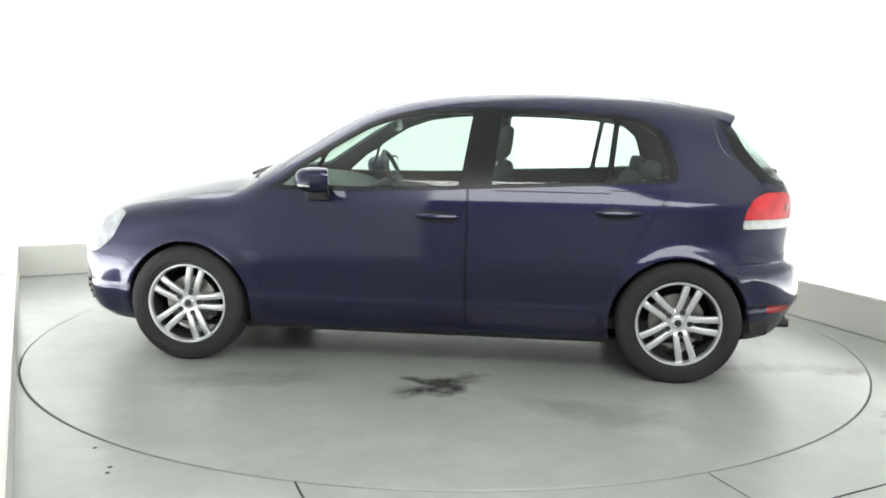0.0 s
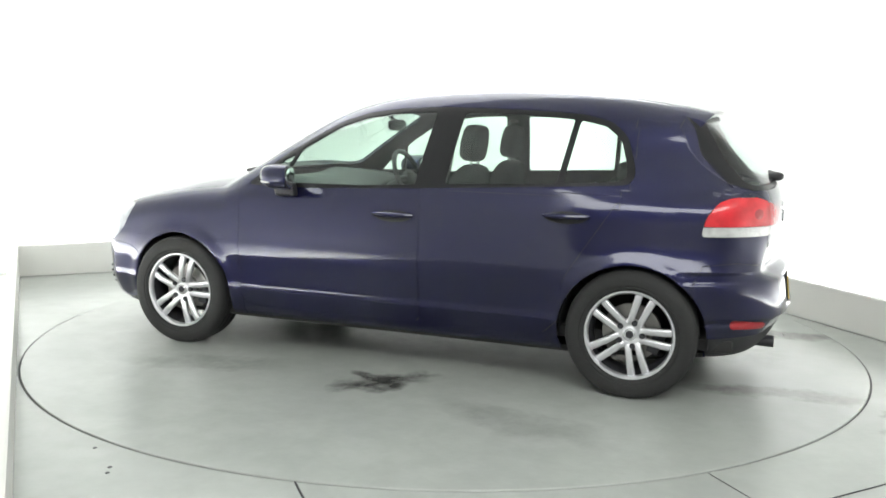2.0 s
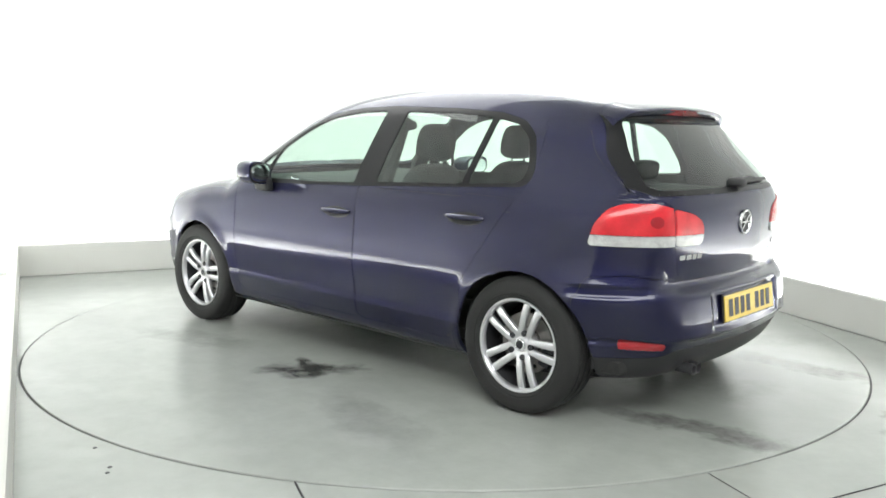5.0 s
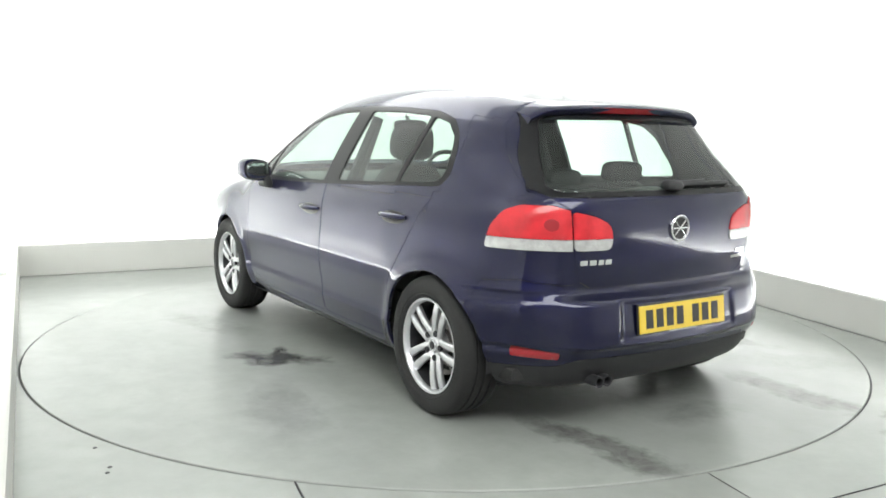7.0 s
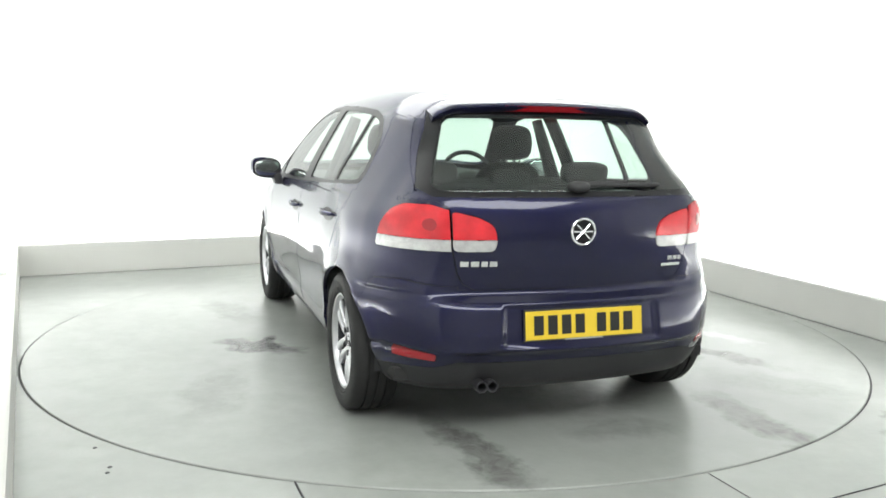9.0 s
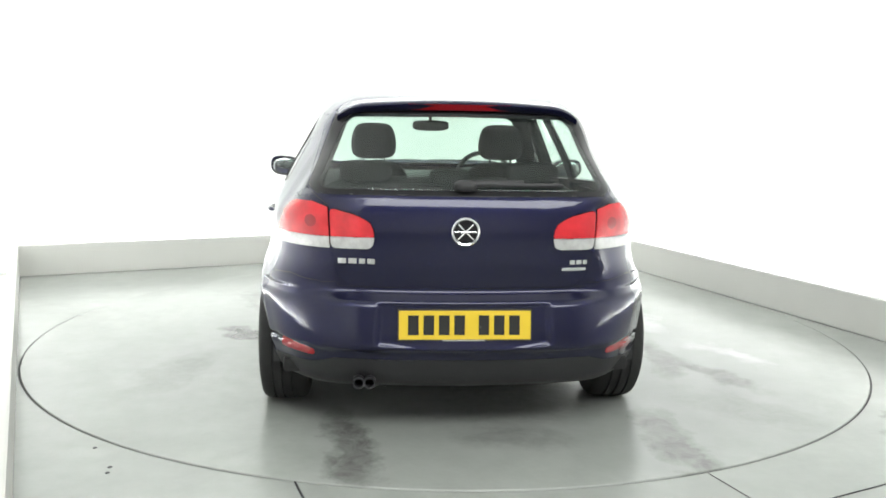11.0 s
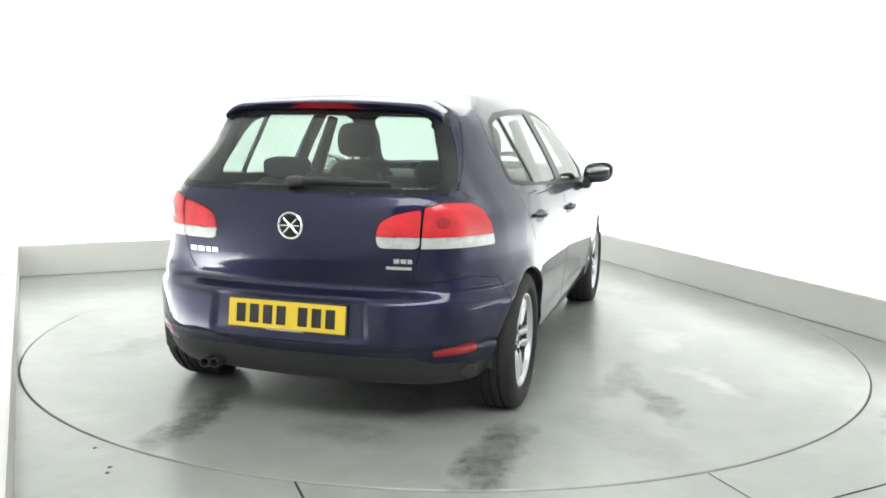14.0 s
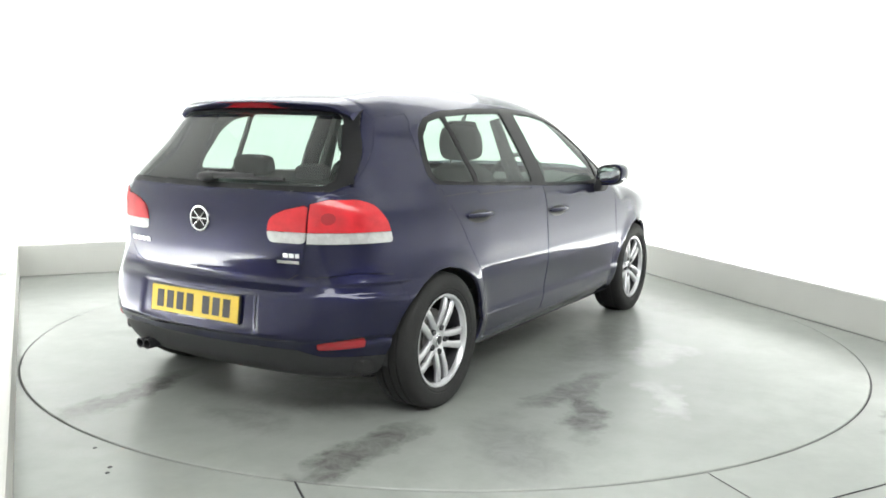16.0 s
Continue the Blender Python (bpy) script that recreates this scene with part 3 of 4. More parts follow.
def panel(faces, both, push=0.0, gap=0.0024, depth=0.02, flip=False):
    """Lifts faces off the skin as one panel, with a folded-in edge."""
    bm = bmesh.new()
    table_v = {}
    for f in faces:
        row = []
        for v in f.verts:
            if v not in table_v:
                table_v[v] = bm.verts.new(v.co)
            row.append(table_v[v])
        bm.faces.new(row)
    if both:
        dup = bmesh.ops.duplicate(bm, geom=list(bm.verts) + list(bm.edges) + list(bm.faces))["geom"]
        for v in dup:
            if isinstance(v, bmesh.types.BMVert):
                v.co.y = -v.co.y
        bmesh.ops.reverse_faces(bm, faces=[f for f in dup if isinstance(f, bmesh.types.BMFace)])
        bmesh.ops.remove_doubles(bm, verts=[v for v in bm.verts if abs(v.co.y) < 1e-4], dist=5e-4)
    elif flip:
        mirrored(bm)
    bm.normal_update()
    edges = [e for e in bm.edges if len(e.link_faces) == 1 and (both or max(abs(v.co.y) for v in e.verts) > 1e-4)]
    shift = {}
    for e in edges:
        f = e.link_faces[0]
        d = (e.verts[1].co - e.verts[0].co).normalized()
        q = f.normal.cross(d)
        if q.dot(f.calc_center_median() - e.verts[0].co) < 0:
            q = -q
        for v in e.verts:
            shift.setdefault(v, []).append(q)
    for v, qs in shift.items():
        q = sum(qs, Vector())
        if q.length > 0.1:
            v.co += q.normalized() * gap
    if push:
        ns = gradient(np.array([v.co for v in bm.verts]))
        for v, q in zip(list(bm.verts), ns):
            v.co += Vector(q) * push
    rim = bmesh.ops.extrude_edge_only(bm, edges=edges)["geom"]
    low = [v for v in rim if isinstance(v, bmesh.types.BMVert)]
    if low:
        ns = gradient(np.array([v.co for v in low]))
        for v, q in zip(low, ns):
            v.co -= Vector(q) * depth
    return bm


def skin_part(name, faces, material, parent, both=False, push=0.0, gap=0.0024, depth=0.02, flip=False, label=""):
    bm = panel(faces, both, push, gap, depth, flip)
    me = bpy.data.meshes.new(name)
    bm.to_mesh(me)
    bm.free()
    me.materials.append(material)
    me.polygons.foreach_set("use_smooth", [True] * len(me.polygons))
    co = np.array([v.co for v in me.vertices])
    me.normals_split_custom_set_from_vertices([tuple(q) for q in gradient(co)])
    ob = new(name, me)
    ob.parent = parent
    return tagged(ob, label) if label else ob


# the dark shell behind all panels
shell = [f for k, fs in names.items() if k not in ("hole", "front_pane", "vent_pane", "rear_pane", "quarter_pane", "rear_glass", "windscreen") for f in fs]
skin_part("inner_shell", shell, GAP, car, both=True, push=-0.012, depth=0.004)
PARTS = {}
for nm, material, label in (("roof", PAINT, ""), ("bonnet", PAINT, ""), ("tailgate", PAINT, ""), ("rear_bumper", PAINT, ""), ("front_bumper", PAINT, ""), ("windscreen", GLASS, "clear windscreen"),
                            ("valance", PLASTIC, "black plastic lower bumper"), ("rear_frame", TRIM, "glossy black rear window surround"), ("floorpan", GAP, "")):
    if nm in names:
        PARTS[nm] = skin_part(nm, names[nm], material, car, both=True, label=label)
PARTS["rear_window"] = skin_part("rear_window", names["rear_glass"], REARGLASS, PARTS["tailgate"], both=True, push=0.0, depth=0.004, label="green-tinted rear window")
for flip in (False, True):
    for nm in ("front_door", "rear_door", "front_wing", "quarter_panel", "sill"):
        PARTS[nm, flip] = skin_part(nm, names[nm], PAINT, car, flip=flip)
    skin_part("window_trim", names["window_trim"], TRIM, car, flip=flip, gap=0.0, depth=0.015, label="black window frame and pillar trim")
    for nm, owner in (("front_pane", "front_door"), ("vent_pane", "front_door"), ("rear_pane", "rear_door"), ("quarter_pane", "rear_door")):
        skin_part("window_pane", names[nm], GLASS, PARTS[owner, flip], flip=flip, push=-0.004, depth=0.003, label="green-tinted side glass")
    if "headlight" in names:
        skin_part("headlight", names["headlight"], HEADLIGHT, car, flip=flip, push=0.002, label="clear headlight lens")
    lamp = skin_part("tail_light", names["lamp_outer_red"], RED, car, flip=flip, push=0.006, label="red outer tail light")
    skin_part("clear_strip", names["lamp_outer_clear"], CLEAR, lamp, flip=flip, push=0.006, gap=0.0005, label="clear lower strip")
    PARTS["lamp", flip] = lamp
    lamp = skin_part("tail_light", names["lamp_inner_red"], RED, PARTS["tailgate"], flip=flip, push=0.006, label="red inner tail light")
    skin_part("reversing_strip", names["lamp_inner_clear"], CLEAR, PARTS["tailgate"], flip=flip, push=0.006, gap=0.0005, label="clear lower strip")
    if "reflector" in names:
        skin_part("reflector", names["reflector"], DEEPRED, PARTS["rear_bumper"], flip=flip, push=0.003, label="red bumper reflector")


def on_back(y, z):
    """A point of the bodywork seen from behind."""
    lo, hi = -2.3, -1.0
    for _ in range(40):
        mid = (lo + hi) / 2
        if field(np.array([mid]), np.array([abs(y)]), np.array([z]))[0] < 0:
            hi = mid
        else:
            lo = mid
    return lo


def on_side(x, z):
    lo, hi = 0.2, 1.1
    for _ in range(40):
        mid = (lo + hi) / 2
        if field(np.array([x]), np.array([mid]), np.array([z]))[0] < 0:
            lo = mid
        else:
            hi = mid
    return lo


for s in (1, -1):
    for name_b, r0, r1, tone in (("lamp_bowl", 0.0, 0.036, DEEPRED),):
        bm = bmesh.new()
        rings = []
        for r in (r0, (r0 + r1) / 2, r1):
            rings.append([bm.verts.new((on_back(0.622 + r * math.cos(a), 0.892 + r * math.sin(a)) - (0.0085 if r < r1 else 0.0065), 0.622 + r * math.cos(a), 0.892 + r * math.sin(a))) for a in [2 * math.pi * j / 28 for j in range(28)]])
        for a, b in zip(rings, rings[1:]):
            for j in range(28):
                bm.faces.new((a[j], b[j], b[(j + 1) % 28], a[(j + 1) % 28]))
        bmesh.ops.remove_doubles(bm, verts=bm.verts, dist=1e-5)
        bmesh.ops.recalc_face_normals(bm, faces=bm.faces)
        part(name_b, bm if s > 0 else mirrored(bm), tone, PARTS["lamp", s < 0], "darker red reflector bowl")

# ---- wheels


def spoke(bm, base, off):
    """One bar of a double spoke: base is the heading of the pair, off its side."""
    n = 7
    rows = []
    a = radians(base)
    out, across = Vector((math.cos(a), 0, math.sin(a))), Vector((-math.sin(a), 0, math.cos(a)))
    for k in range(n):
        t = k / (n - 1)
        r = 0.045 + (0.203 - 0.045) * t
        mid = off * (0.022 + 0.013 * t)
        w = 0.0150 + 0.0035 * t
        y = 0.062 + 0.022 * math.sin(min(1, t * 1.1) * math.pi / 2) - 0.012 * t * t
        c = out * r + across * mid
        ring = []
        for sx, dy in ((-1.0, -0.022), (-1.0, -0.006), (-0.62, 0.0), (0.62, 0.0), (1.0, -0.006), (1.0, -0.022)):
            ring.append(bm.verts.new(c + across * (w * sx) + Vector((0, y + dy, 0))))
        rows.append(ring)
    for p, q in zip(rows, rows[1:]):
        for k in range(6):
            bm.faces.new((p[k], p[(k + 1) % 6], q[(k + 1) % 6], q[k]))
    bm.faces.new(rows[0][::-1])
    bm.faces.new(rows[-1])
    return bm


def make_wheel():
    w = new("wheel")
    w.parent = car
    prof = [(0.212, 0.084), (0.220, 0.096), (0.232, 0.101), (0.236, 0.099), (0.240, 0.103), (0.262, 0.106), (0.288, 0.101), (0.300, 0.094), (0.307, 0.084), (0.311, 0.070)]
    tread = [(0.3125, 0.050), (0.3125, 0.046), (0.304, 0.045), (0.304, 0.037), (0.3125, 0.036), (0.3128, 0.006), (0.304, 0.005)]
    prof = prof + tread + [(r, -y) for r, y in tread[::-1]] + [(r, -y) for r, y in prof[::-1]]
    tyre = part("tyre", lathe(prof, 72), RUBBER, w, "black road tyre")
    rim = part("rim", lathe([(0.196, 0.060), (0.199, 0.082), (0.205, 0.090), (0.214, 0.091), (0.216, 0.084), (0.205, 0.076), (0.200, 0.060)], 72), ALLOY, w, "silver alloy rim")
    part("barrel", lathe([(0.198, 0.070), (0.190, 0.040), (0.186, -0.06), (0.200, -0.085), (0.212, -0.088)], 64), DARKMETAL, w, "dark wheel barrel")
    for k in range(5):
        for off in (-1, 1):
            bm = spoke(bmesh.new(), 90 + 72 * k, off)
            bmesh.ops.recalc_face_normals(bm, faces=bm.faces)
            bmesh.ops.bevel(bm, geom=[e for e in bm.edges if e.calc_face_angle(0) > 0.6], offset=0.0015, segments=1, affect="EDGES")
            part("spoke", bm, ALLOY, w)
    part("hub", lathe([(0.0005, 0.060), (0.030, 0.061), (0.036, 0.058), (0.060, 0.063), (0.071, 0.058), (0.074, 0.040), (0.070, 0.02)], 48), ALLOY, w, "silver wheel hub")
    cap = part("centre_cap", lathe([(0.0005, 0.069), (0.022, 0.068), (0.024, 0.066), (0.028, 0.066), (0.029, 0.058)], 32), CHROME, w, "round chrome centre cap")
    part("cap_emblem", lathe([(0.0005, 0.0705), (0.018, 0.0695), (0.0185, 0.068)], 24), DARKMETAL, cap, "plain dark disc")
    for k in range(5):
        a = radians(90 + 72 * k)
        bm = lathe([(0.0005, 0.0665), (0.009, 0.0665), (0.0125, 0.069), (0.0140, 0.067), (0.0140, 0.054)], 16)
        moved(bm, Matrix.Translation((0.058 * math.cos(a), 0, 0.058 * math.sin(a))))
        part("wheel_bolt", bm, DARKMETAL, w, "dark recessed wheel bolt")
    disc = part("brake_disc", lathe([(0.0005, 0.022), (0.075, 0.022), (0.078, 0.012), (0.140, 0.012), (0.141, -0.010)], 48), STEEL, w, "worn steel brake disc")
    part("brake_caliper", box(-0.155, -0.095, -0.03, 0.03, -0.05, 0.07, 0.012), DARKMETAL, w, "dark brake caliper")
    return w


WHEEL_Y = 0.764
first = make_wheel()
first.matrix_basis = pose(HUB_X, WHEEL_Y, HUB_Z, 0, -14, 0)
copy_thing(first, pose(-HUB_X, WHEEL_Y - 0.004, HUB_Z, 0, -21, 0))
copy_thing(first, pose(HUB_X, -WHEEL_Y, HUB_Z, 0, 25, 180))
copy_thing(first, pose(-HUB_X, -WHEEL_Y + 0.004, HUB_Z, 0, -26, 180))

for hx in (HUB_X, -HUB_X):
    for s in (1, -1):
        bm = lathe([(ARCH_R + 0.006, 0.79), (ARCH_R + 0.010, 0.60), (ARCH_R + 0.004, 0.50), (0.0005, 0.50)], 40, a0=-6, a1=186)
        moved(bm, Matrix.Translation((hx, 0, 0.296)))
        part("arch_liner", bm if s > 0 else mirrored(bm), PLASTIC, car, "black wheel-arch liner")

# ---- door mirrors


def superball(cx, cy, cz, rx, ry, rz, e=0.6, nu=28, nv=16, clip=None):
    bm = bmesh.new()
    sp = lambda c, p: math.copysign(abs(c) ** p, c)
    rows = []
    for i in range(nv + 1):
        v = -math.pi / 2 + math.pi * i / nv
        row = []
        for j in range(nu):
            u = 2 * math.pi * j / nu
            x, y, z = rx * sp(math.cos(v), e) * sp(math.cos(u), e), ry * sp(math.cos(v), e) * sp(math.sin(u), e), rz * sp(math.sin(v), e)
            if clip is not None:
                x = max(x, clip)
            row.append(bm.verts.new((cx + x, cy + y, cz + z)))
        rows.append(row)
    for a, b in zip(rows, rows[1:]):
        for j in range(nu):
            bm.faces.new((a[j], a[(j + 1) % nu], b[(j + 1) % nu], b[j]))
    bmesh.ops.remove_doubles(bm, verts=bm.verts, dist=1e-5)
    bmesh.ops.recalc_face_normals(bm, faces=bm.faces)
    return bm


MIRRORGLASS = mat("mirror glass", (0.75, 0.78, 0.80), 0.03, metal=1.0, vary=0.02)
for s in (1, -1):
    put = (lambda b: b) if s > 0 else mirrored
    bm = superball(0.545, 0.945, 0.992, 0.115, 0.098, 0.066, 0.72, clip=-0.055)
    for v in bm.verts:
        v.co.x -= 0.25 * (v.co.y - 0.945)
        v.co.z += 0.10 * (v.co.y - 0.945)
    shellm = part("door_mirror", put(bm), PAINT, car, "body-coloured door mirror housing")
    bm = superball(0, 0, 0, 0.004, 0.080, 0.050, 0.75)
    moved(bm, pose(0.488, 0.945, 0.992, 0, 0, 14))
    part("mirror_glass", put(bm), MIRRORGLASS, shellm, "silvered mirror glass")
    bm = superball(0, 0, 0, 0.007, 0.090, 0.058, 0.75)
    moved(bm, pose(0.4915, 0.945, 0.992, 0, 0, 14))
    part("mirror_surround", put(bm), TRIM, shellm, "black mirror surround")
    bm = superball(0.598, 0.955, 0.968, 0.052, 0.082, 0.011, 0.7)
    for v in bm.verts:
        v.co.x -= 0.25 * (v.co.y - 0.945)
    part("indicator_strip", put(bm), CLEAR, shellm, "pale clear indicator strip")
    bm = box(0.50, 0.62, 0.845, 0.905, 0.885, 0.965, 0.022, 3)
    for v in bm.verts:
        v.co.y += 0.25 * (v.co.z - 0.93)
    part("mirror_foot", put(bm), PLASTIC, shellm, "black plastic mirror foot")

# ---- door handles
for s in (1, -1):
    for hx, hz, door in ((-0.063, 0.815, "front_door"), (-0.965, 0.855, "rear_door")):
        yy = on_side(hx, hz)
        # flat dark ellipse on the skin: a recess's shade put into the colour
        bm = bmesh.new()
        nu = 24
        ring = []
        for rr in (1.0, 0.8, 0.5):
            ring.append([bm.verts.new((hx + 0.105 * rr * math.cos(2 * math.pi * j / nu), on_side(hx + 0.105 * rr * math.cos(2 * math.pi * j / nu), hz - 0.004 + 0.030 * rr * math.sin(2 * math.pi * j / nu)) + (0.0012 if rr == 1.0 else 0.0018),
                                       hz - 0.004 + 0.030 * rr * math.sin(2 * math.pi * j / nu))) for j in range(nu)])
        for a, b in zip(ring, ring[1:]):
            for j in range(nu):
                bm.faces.new((a[j], a[(j + 1) % nu], b[(j + 1) % nu], b[j]))
        bm.faces.new(ring[-1])
        bmesh.ops.recalc_face_normals(bm, faces=bm.faces)
        part("handle_shade", bm if s > 0 else mirrored(bm), TRIM, PARTS[door, s < 0], "flat dark patch painted as shade behind the handle")
        pts = []
        for k in range(13):
            t = k / 12
            x = hx + 0.112 - 0.224 * t
            pts.append((x, on_side(x, hz) + 0.005 + 0.022 * math.sin(math.pi * t) ** 0.6, hz + 0.004))
        bm = tube(pts, [0.008 + 0.006 * math.sin(math.pi * k / 12) ** 0.5 for k in range(13)], 10)
        part("door_handle", bm if s > 0 else mirrored(bm), PAINT, PARTS[door, s < 0], "body-coloured pull handle")

# ---- tail: spoiler, brake light, wiper, plate, badge, lettering bars, exhaust
bm = bmesh.new()
NY = 40
rows = []


def on_top(x, y):
    lo, hi = 0.7, 1.6
    for _ in range(40):
        mid = (lo + hi) / 2
        if field(np.array([x]), np.array([abs(y)]), np.array([mid]))[0] < 0:
            lo = mid
        else:
            hi = mid
    return lo


for j in range(NY + 1):
    y = -0.52 + 1.04 * j / NY
    fall = on_top(-1.42, 0.0) - on_top(-1.42, y)
    pull = 0.17 * y * y + 2.0 * max(abs(y) - 0.42, 0) ** 2
    row = []
    for x, z in ((-1.36, 1.4205), (-1.44, 1.4125), (-1.52, 1.3995), (-1.585, 1.384), (-1.612, 1.374), (-1.617, 1.367), (-1.612, 1.360), (-1.598, 1.346), (-1.565, 1.336), (-1.50, 1.345)):
        row.append(bm.verts.new((x + (pull if x < -1.4 else 0), y, z - fall)))
    rows.append(row)
for a, b in zip(rows, rows[1:]):
    for k in range(9):
        bm.faces.new((a[k], b[k], b[k + 1], a[k + 1]))
bm.faces.new(rows[0])
bm.faces.new(rows[-1][::-1])
bmesh.ops.recalc_face_normals(bm, faces=bm.faces)
spoiler = part("roof_spoiler", bm, PAINT, PARTS["tailgate"], "body-coloured roof spoiler")


def back_strip(y0, y1, z0, z1, x_at, thick, n=14):
    """A thin slab that follows the tail across the car."""
    bm = bmesh.new()
    rows = []
    for k in range(n + 1):
        y = y0 + (y1 - y0) * k / n
        xa, xb = x_at(y, z0), x_at(y, z1)
        rows.append([bm.verts.new(c) for c in ((xa + thick, y, z0), (xa, y, z0), (xb, y, z1), (xb + thick, y, z1))])
    for a, b in zip(rows, rows[1:]):
        for k in range(4):
            bm.faces.new((a[k], a[(k + 1) % 4], b[(k + 1) % 4], b[k]))
    bm.faces.new(rows[0][::-1])
    bm.faces.new(rows[-1])
    bmesh.ops.recalc_face_normals(bm, faces=bm.faces)
    return bm


part("brake_light", back_strip(-0.22, 0.22, 1.341, 1.365, lambda y, z: -1.6165 + 0.17 * y * y + (1.364 - z) * 0.9, 0.012), DEEPRED, spoiler, "red high-level brake light")

plate = part("number_plate", back_strip(-0.262, 0.262, 0.440, 0.553, lambda y, z: -1.990 + (z - 0.44) * 0.12, 0.006, 2), YELLOW, PARTS["rear_bumper"], "yellow number plate with black bars", smooth=False)
for k, yc in enumerate((0.205, 0.144, 0.083, 0.022, -0.075, -0.136, -0.197)):
    part("plate_bar", back_strip(yc - 0.021, yc + 0.021, 0.458, 0.535, lambda y, z: -1.9915 + (z - 0.44) * 0.12, 0.001, 1), INK, plate, smooth=False)
part("plate_frame", back_strip(-0.268, 0.268, 0.434, 0.559, lambda y, z: -1.986 + (z - 0.44) * 0.12, 0.008, 2), PLASTIC, plate, "thin black plate backing", smooth=False)
part("plate_strip", back_strip(-0.08, 0.09, 0.4335, 0.4385, lambda y, z: -1.991, 0.003, 1), CLEAR, plate, "pale dealer strip", smooth=False)

bx = on_back(0, 0.862)
bm = lathe([(0.046, 0.004), (0.048, 0.009), (0.053, 0.011), (0.057, 0.008), (0.058, 0.0)], 48)
badge = part("tail_badge", moved(bm, pose(bx, 0, 0.862, 0, 0, 90)), CHROME, PARTS["tailgate"], "round chrome tail badge")
bm = lathe([(0.0005, 0.003), (0.047, 0.003), (0.048, 0.0)], 40)
part("badge_disc", moved(bm, pose(bx, 0, 0.862, 0, 0, 90)), TRIM, badge, "dark disc")
for ya, za, yb, zb in ((0.030, 0.030, -0.030, -0.030), (-0.030, 0.030, 0.030, -0.030), (0.042, 0.0, -0.042, 0.0)):
    bm = tube([(bx - 0.006, ya, 0.862 + za), (bx - 0.006, yb, 0.862 + zb)], 0.0036, 6)
    part("badge_bar", bm, CHROME, badge)
for y0, y1, z0, z1 in ((0.505, 0.472, 0.727, 0.748), (0.463, 0.430, 0.727, 0.748), (0.421, 0.396, 0.727, 0.748), (0.388, 0.358, 0.727, 0.748),
                       (-0.432, -0.455, 0.726, 0.744), (-0.460, -0.483, 0.726, 0.744), (-0.488, -0.506, 0.726, 0.744), (-0.400, -0.503, 0.700, 0.713)):
    part("lettering_bar", back_strip(min(y0, y1), max(y0, y1), z0, z1, lambda y, z: on_back(y, z) - 0.004, 0.006, 2), CHROME, PARTS["tailgate"], smooth=False)

gx = on_back(0.0, 1.045)
wiper = part("rear_wiper", superball(gx - 0.02, 0.0, 1.04, 0.045, 0.045, 0.024, 0.8), PLASTIC, PARTS["tailgate"], "black rear wiper")
arm = [(on_back(y, 1.046 + 0.01 * k) - 0.028, y, 1.046 + 0.01 * k * 0.3) for k, y in enumerate((0.0, -0.08, -0.16, -0.24))]
part("wiper_arm", tube(arm, [0.017, 0.014, 0.011, 0.008], 8), PLASTIC, wiper)
blade = [(on_back(y, 1.044) - 0.016, y, 1.044) for y in (-0.02, -0.12, -0.22, -0.32, -0.40)]
part("wiper_blade", tube(blade, 0.009, 6), PLASTIC, wiper)
for s in (0.0, 0.045):
    bm = lathe([(0.020, 0.0), (0.024, 0.0), (0.024, 0.16), (0.019, 0.16)], 20, closed=True)
    part("exhaust_pipe", moved(bm, pose(-1.77, 0.375 + s, 0.245, 0, 8, 90)), DARKMETAL, car, "dark steel exhaust tailpipe")

# ---- front details
for s in (1, -1):
    for k in range(4):
        z = 0.285 + 0.032 * k
        pts = []
        for yy in (0.44, 0.52, 0.60, 0.66):
            lo, hi = 1.2, 2.3
            for _ in range(30):
                mid = (lo + hi) / 2
                if field(np.array([mid]), np.array([yy]), np.array([z]))[0] < 0:
                    lo = mid
                else:
                    hi = mid
            pts.append((lo + 0.002, yy, z))
        bm = tube(pts, 0.008, 6)
        part("grille_slat", bm if s > 0 else mirrored(bm), PLASTIC, PARTS["front_bumper"], "black fog-lamp grille slat")
for a, b in (((1.005, 0.56), (1.02, 0.02)), ((1.02, -0.03), (0.985, -0.52))):
    pts = []
    for k in range(6):
        t = k / 5
        x, y = a[0] + (b[0] - a[0]) * t, a[1] + (b[1] - a[1]) * t
        pts.append((x, y, float(ROOF(np.array([x]))[0]) - 0.09 * y * y + 0.012))
    part("front_wiper", tube(pts, 0.010, 6), PLASTIC, car, "black windscreen wiper")

# ---- cabin
# the tray is added out of view, low enough to deepen the shade beneath
part("underbody_tray", box(-1.50, 1.55, -0.60, 0.60, 0.135, 0.19, 0.02), PLASTIC, car, "black underbody tray")
part("cabin_floor", box(-1.75, 1.0, -0.74, 0.74, 0.24, 0.30, 0.02), CARPET, car, "dark carpeted cabin floor")
part("firewall", box(0.98, 1.02, -0.72, 0.72, 0.26, 0.90, 0.01), CARPET, car)


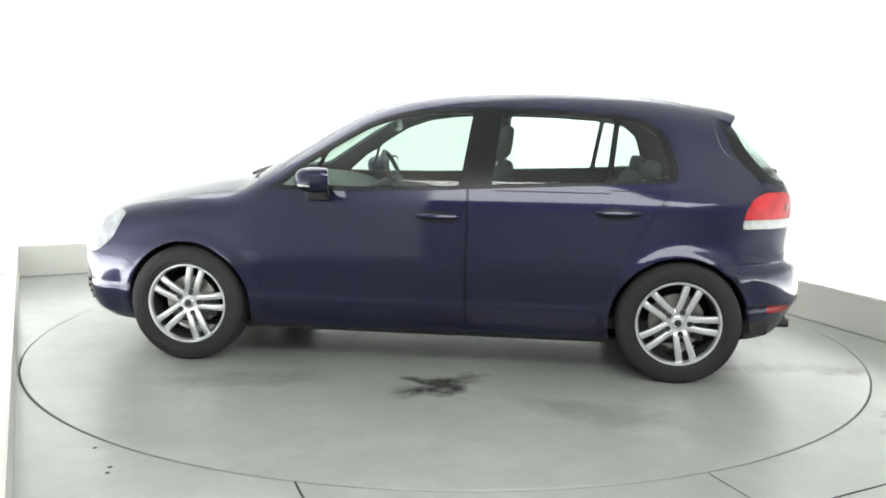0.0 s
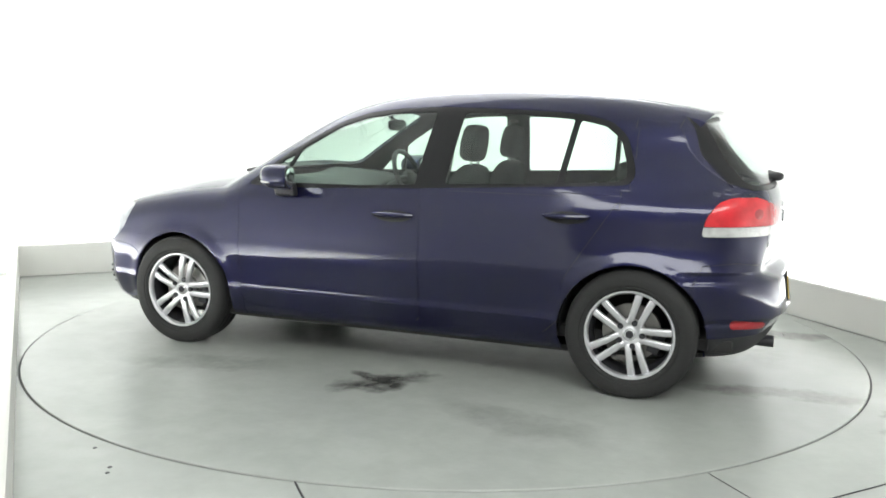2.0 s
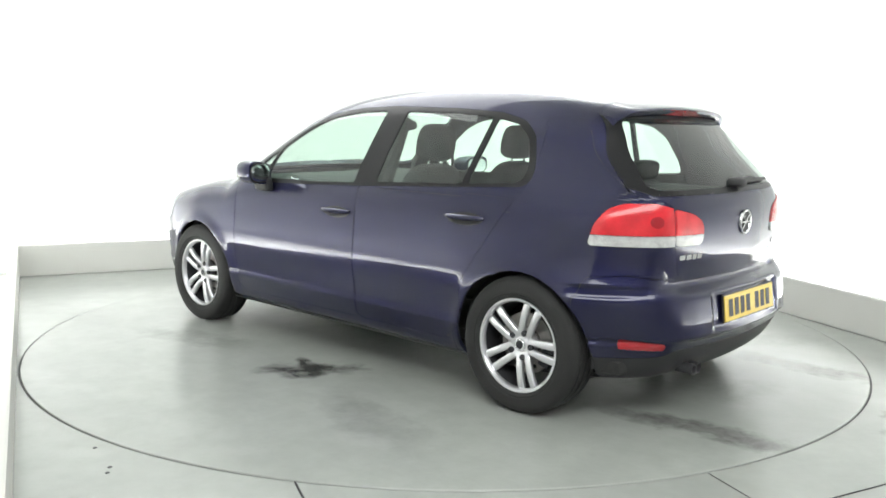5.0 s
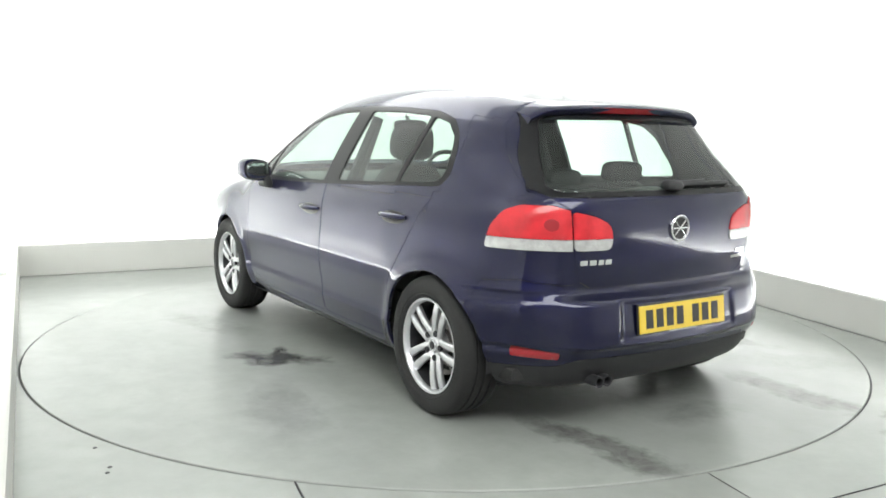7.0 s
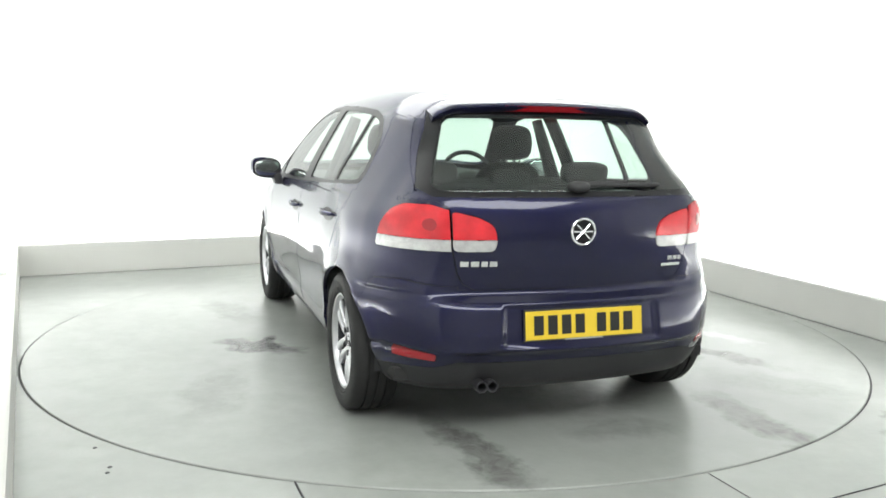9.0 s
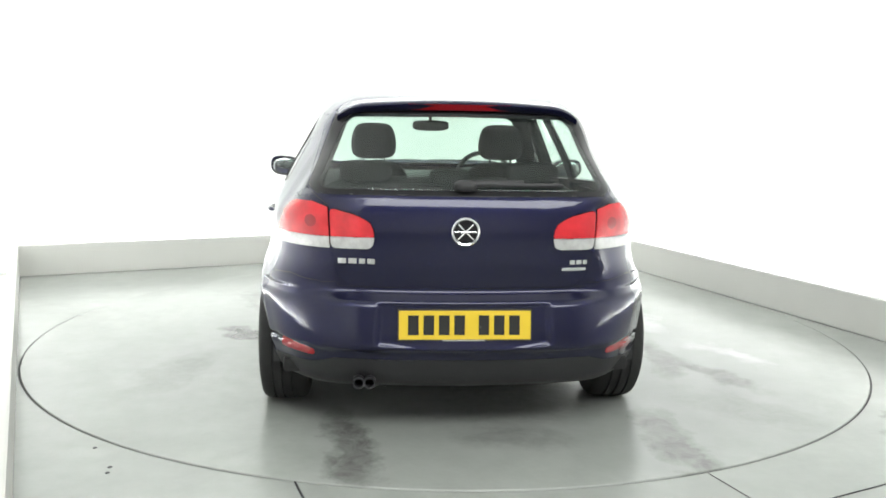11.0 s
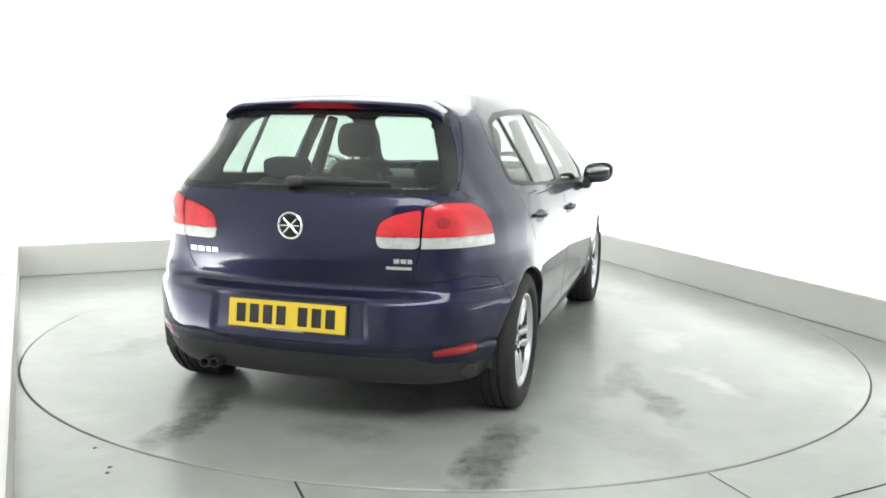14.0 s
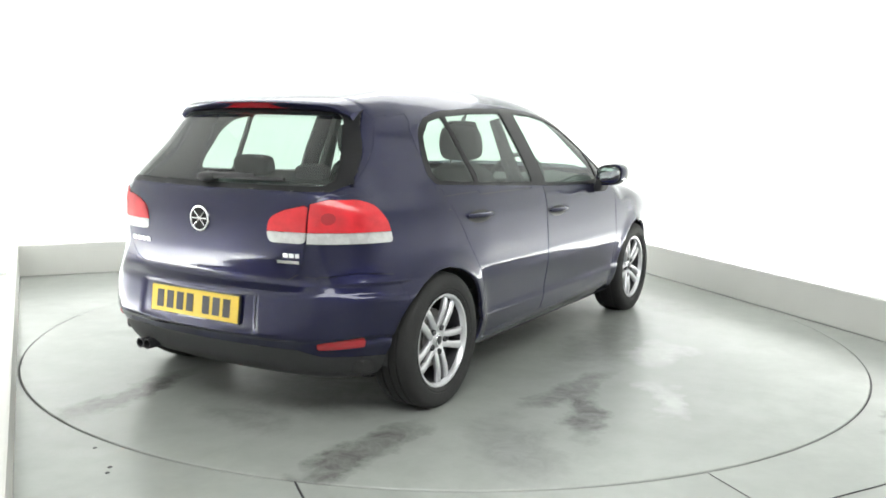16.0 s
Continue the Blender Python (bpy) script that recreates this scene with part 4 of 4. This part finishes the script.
def dash():
    bm = bmesh.new()
    prof = [(0.62, 0.62), (0.52, 0.72), (0.50, 0.80), (0.53, 0.87), (0.60, 0.915), (0.72, 0.945), (0.92, 0.955), (0.99, 0.93), (0.99, 0.62)]
    rows = []
    for j in range(21):
        y = -0.74 + 1.48 * j / 20
        hump = 0.028 * math.exp(-((y + 0.37) / 0.16) ** 2)
        rows.append([bm.verts.new((x - (0.03 * math.exp(-(y / 0.2) ** 2) if x < 0.6 else 0), y, z + (hump if z > 0.85 else 0))) for x, z in prof])
    for a, b in zip(rows, rows[1:]):
        for k in range(len(prof) - 1):
            bm.faces.new((a[k], b[k], b[k + 1], a[k + 1]))
    bmesh.ops.recalc_face_normals(bm, faces=bm.faces)
    return bm


part("dashboard", dash(), DASH, car, "dark grey dashboard")


def make_seat(y):
    seat = new("front_seat")
    seat.parent = car
    seat.location = (0, y, 0)
    part("cushion", superball(0.10, 0, 0.50, 0.28, 0.255, 0.10, 0.5), FABRIC, seat)
    bm = superball(0, 0, 0, 0.075, 0.25, 0.32, 0.5)
    for v in bm.verts:
        v.co.x += 0.35 * v.co.y ** 2 - 0.02
        v.co.y *= 1 - 0.22 * max(0, v.co.z / 0.32)
    part("backrest", moved(bm, pose(-0.24, 0, 0.76, 0, -16, 0)), FABRIC, seat)
    bm = superball(0, 0, 0, 0.052, 0.128, 0.100, 0.5)
    for v in bm.verts:
        v.co.y *= 1 - 0.14 * max(0, v.co.z / 0.098)
        v.co.x += 0.5 * v.co.y ** 2
    part("headrest", moved(bm, pose(-0.335, 0, 1.182, 0, -8, 0)), FABRIC, seat)
    for s in (-0.06, 0.06):
        part("headrest_post", tube([(-0.325, s, 1.02), (-0.335, s, 1.12)], 0.007, 8), CHROME, seat)
    return tagged(seat, "charcoal cloth front seat")


make_seat(0.365)
make_seat(-0.365)
bench = part("rear_bench", superball(-0.78, 0, 0.50, 0.26, 0.66, 0.11, 0.4), FABRIC, car, "charcoal cloth rear bench")
bm = superball(0, 0, 0, 0.08, 0.64, 0.29, 0.35)
part("bench_back", moved(bm, pose(-1.08, 0, 0.74, 0, -17, 0)), FABRIC, bench)
for y in (0.40, 0.0, -0.40):
    part("bench_headrest", moved(superball(0, 0, 0, 0.045, 0.125 if y else 0.10, 0.052, 0.55), pose(-1.175, y, 1.055 if y else 1.02, 0, -8, 0)), FABRIC, bench)
part("parcel_shelf", box(-1.80, -1.20, -0.62, 0.62, 0.955, 0.975, 0.008), DASH, car, "dark grey parcel shelf")

ring = [(0.0, 0.185 * math.cos(2 * math.pi * k / 36), 0.185 * math.sin(2 * math.pi * k / 36)) for k in range(37)]
sw = new("steering_wheel")
sw.parent = car
sw.matrix_basis = pose(0.37, -0.365, 0.93, 0, 24, 0)
tagged(sw, "black three-spoke steering wheel")
part("wheel_ring", tube(ring, 0.015, 10), DASH, sw)
part("wheel_boss", superball(0, 0, -0.01, 0.03, 0.07, 0.06, 0.7), DASH, sw)
for a in (0, 180, 270):
    c, s = math.cos(radians(a)), math.sin(radians(a))
    part("wheel_spoke", tube([(0, 0.05 * c, 0.05 * s), (0, 0.18 * c, 0.18 * s)], [0.02, 0.012], 8), DASH, sw)
part("steering_column", tube([(0.38, -0.365, 0.925), (0.62, -0.365, 0.80)], 0.035, 10), DASH, car)
im = part("rear_view_mirror", superball(0.30, 0, 1.272, 0.02, 0.118, 0.034, 0.6), TRIM, car, "black interior rear-view mirror")
part("mirror_stem", tube([(0.31, 0, 1.29), (0.36, 0, 1.34)], 0.012, 8), TRIM, im)
for s in (1, -1):
    bm = tube([(-0.24, 0.66 * s, 0.55), (-0.25, 0.69 * s, 0.95), (-0.28, 0.55 * s, 1.31)], [0.05, 0.045, 0.03], 8)
    part("pillar_trim", bm, DASH, car, "dark grey door pillar trim")


def motions():
    rows_car, rows_table = [], []
    for k in range(17):
        a = heading(k)
        turn = pose(0, 0, 0, 0, 0, a)
        rows_table.append((float(k), turn))
        rows_car.append((float(k), turn @ pose(OFF_X, OFF_Y, 0.004)))
    walk(table, rows_table)
    walk(car, rows_car)


motions()
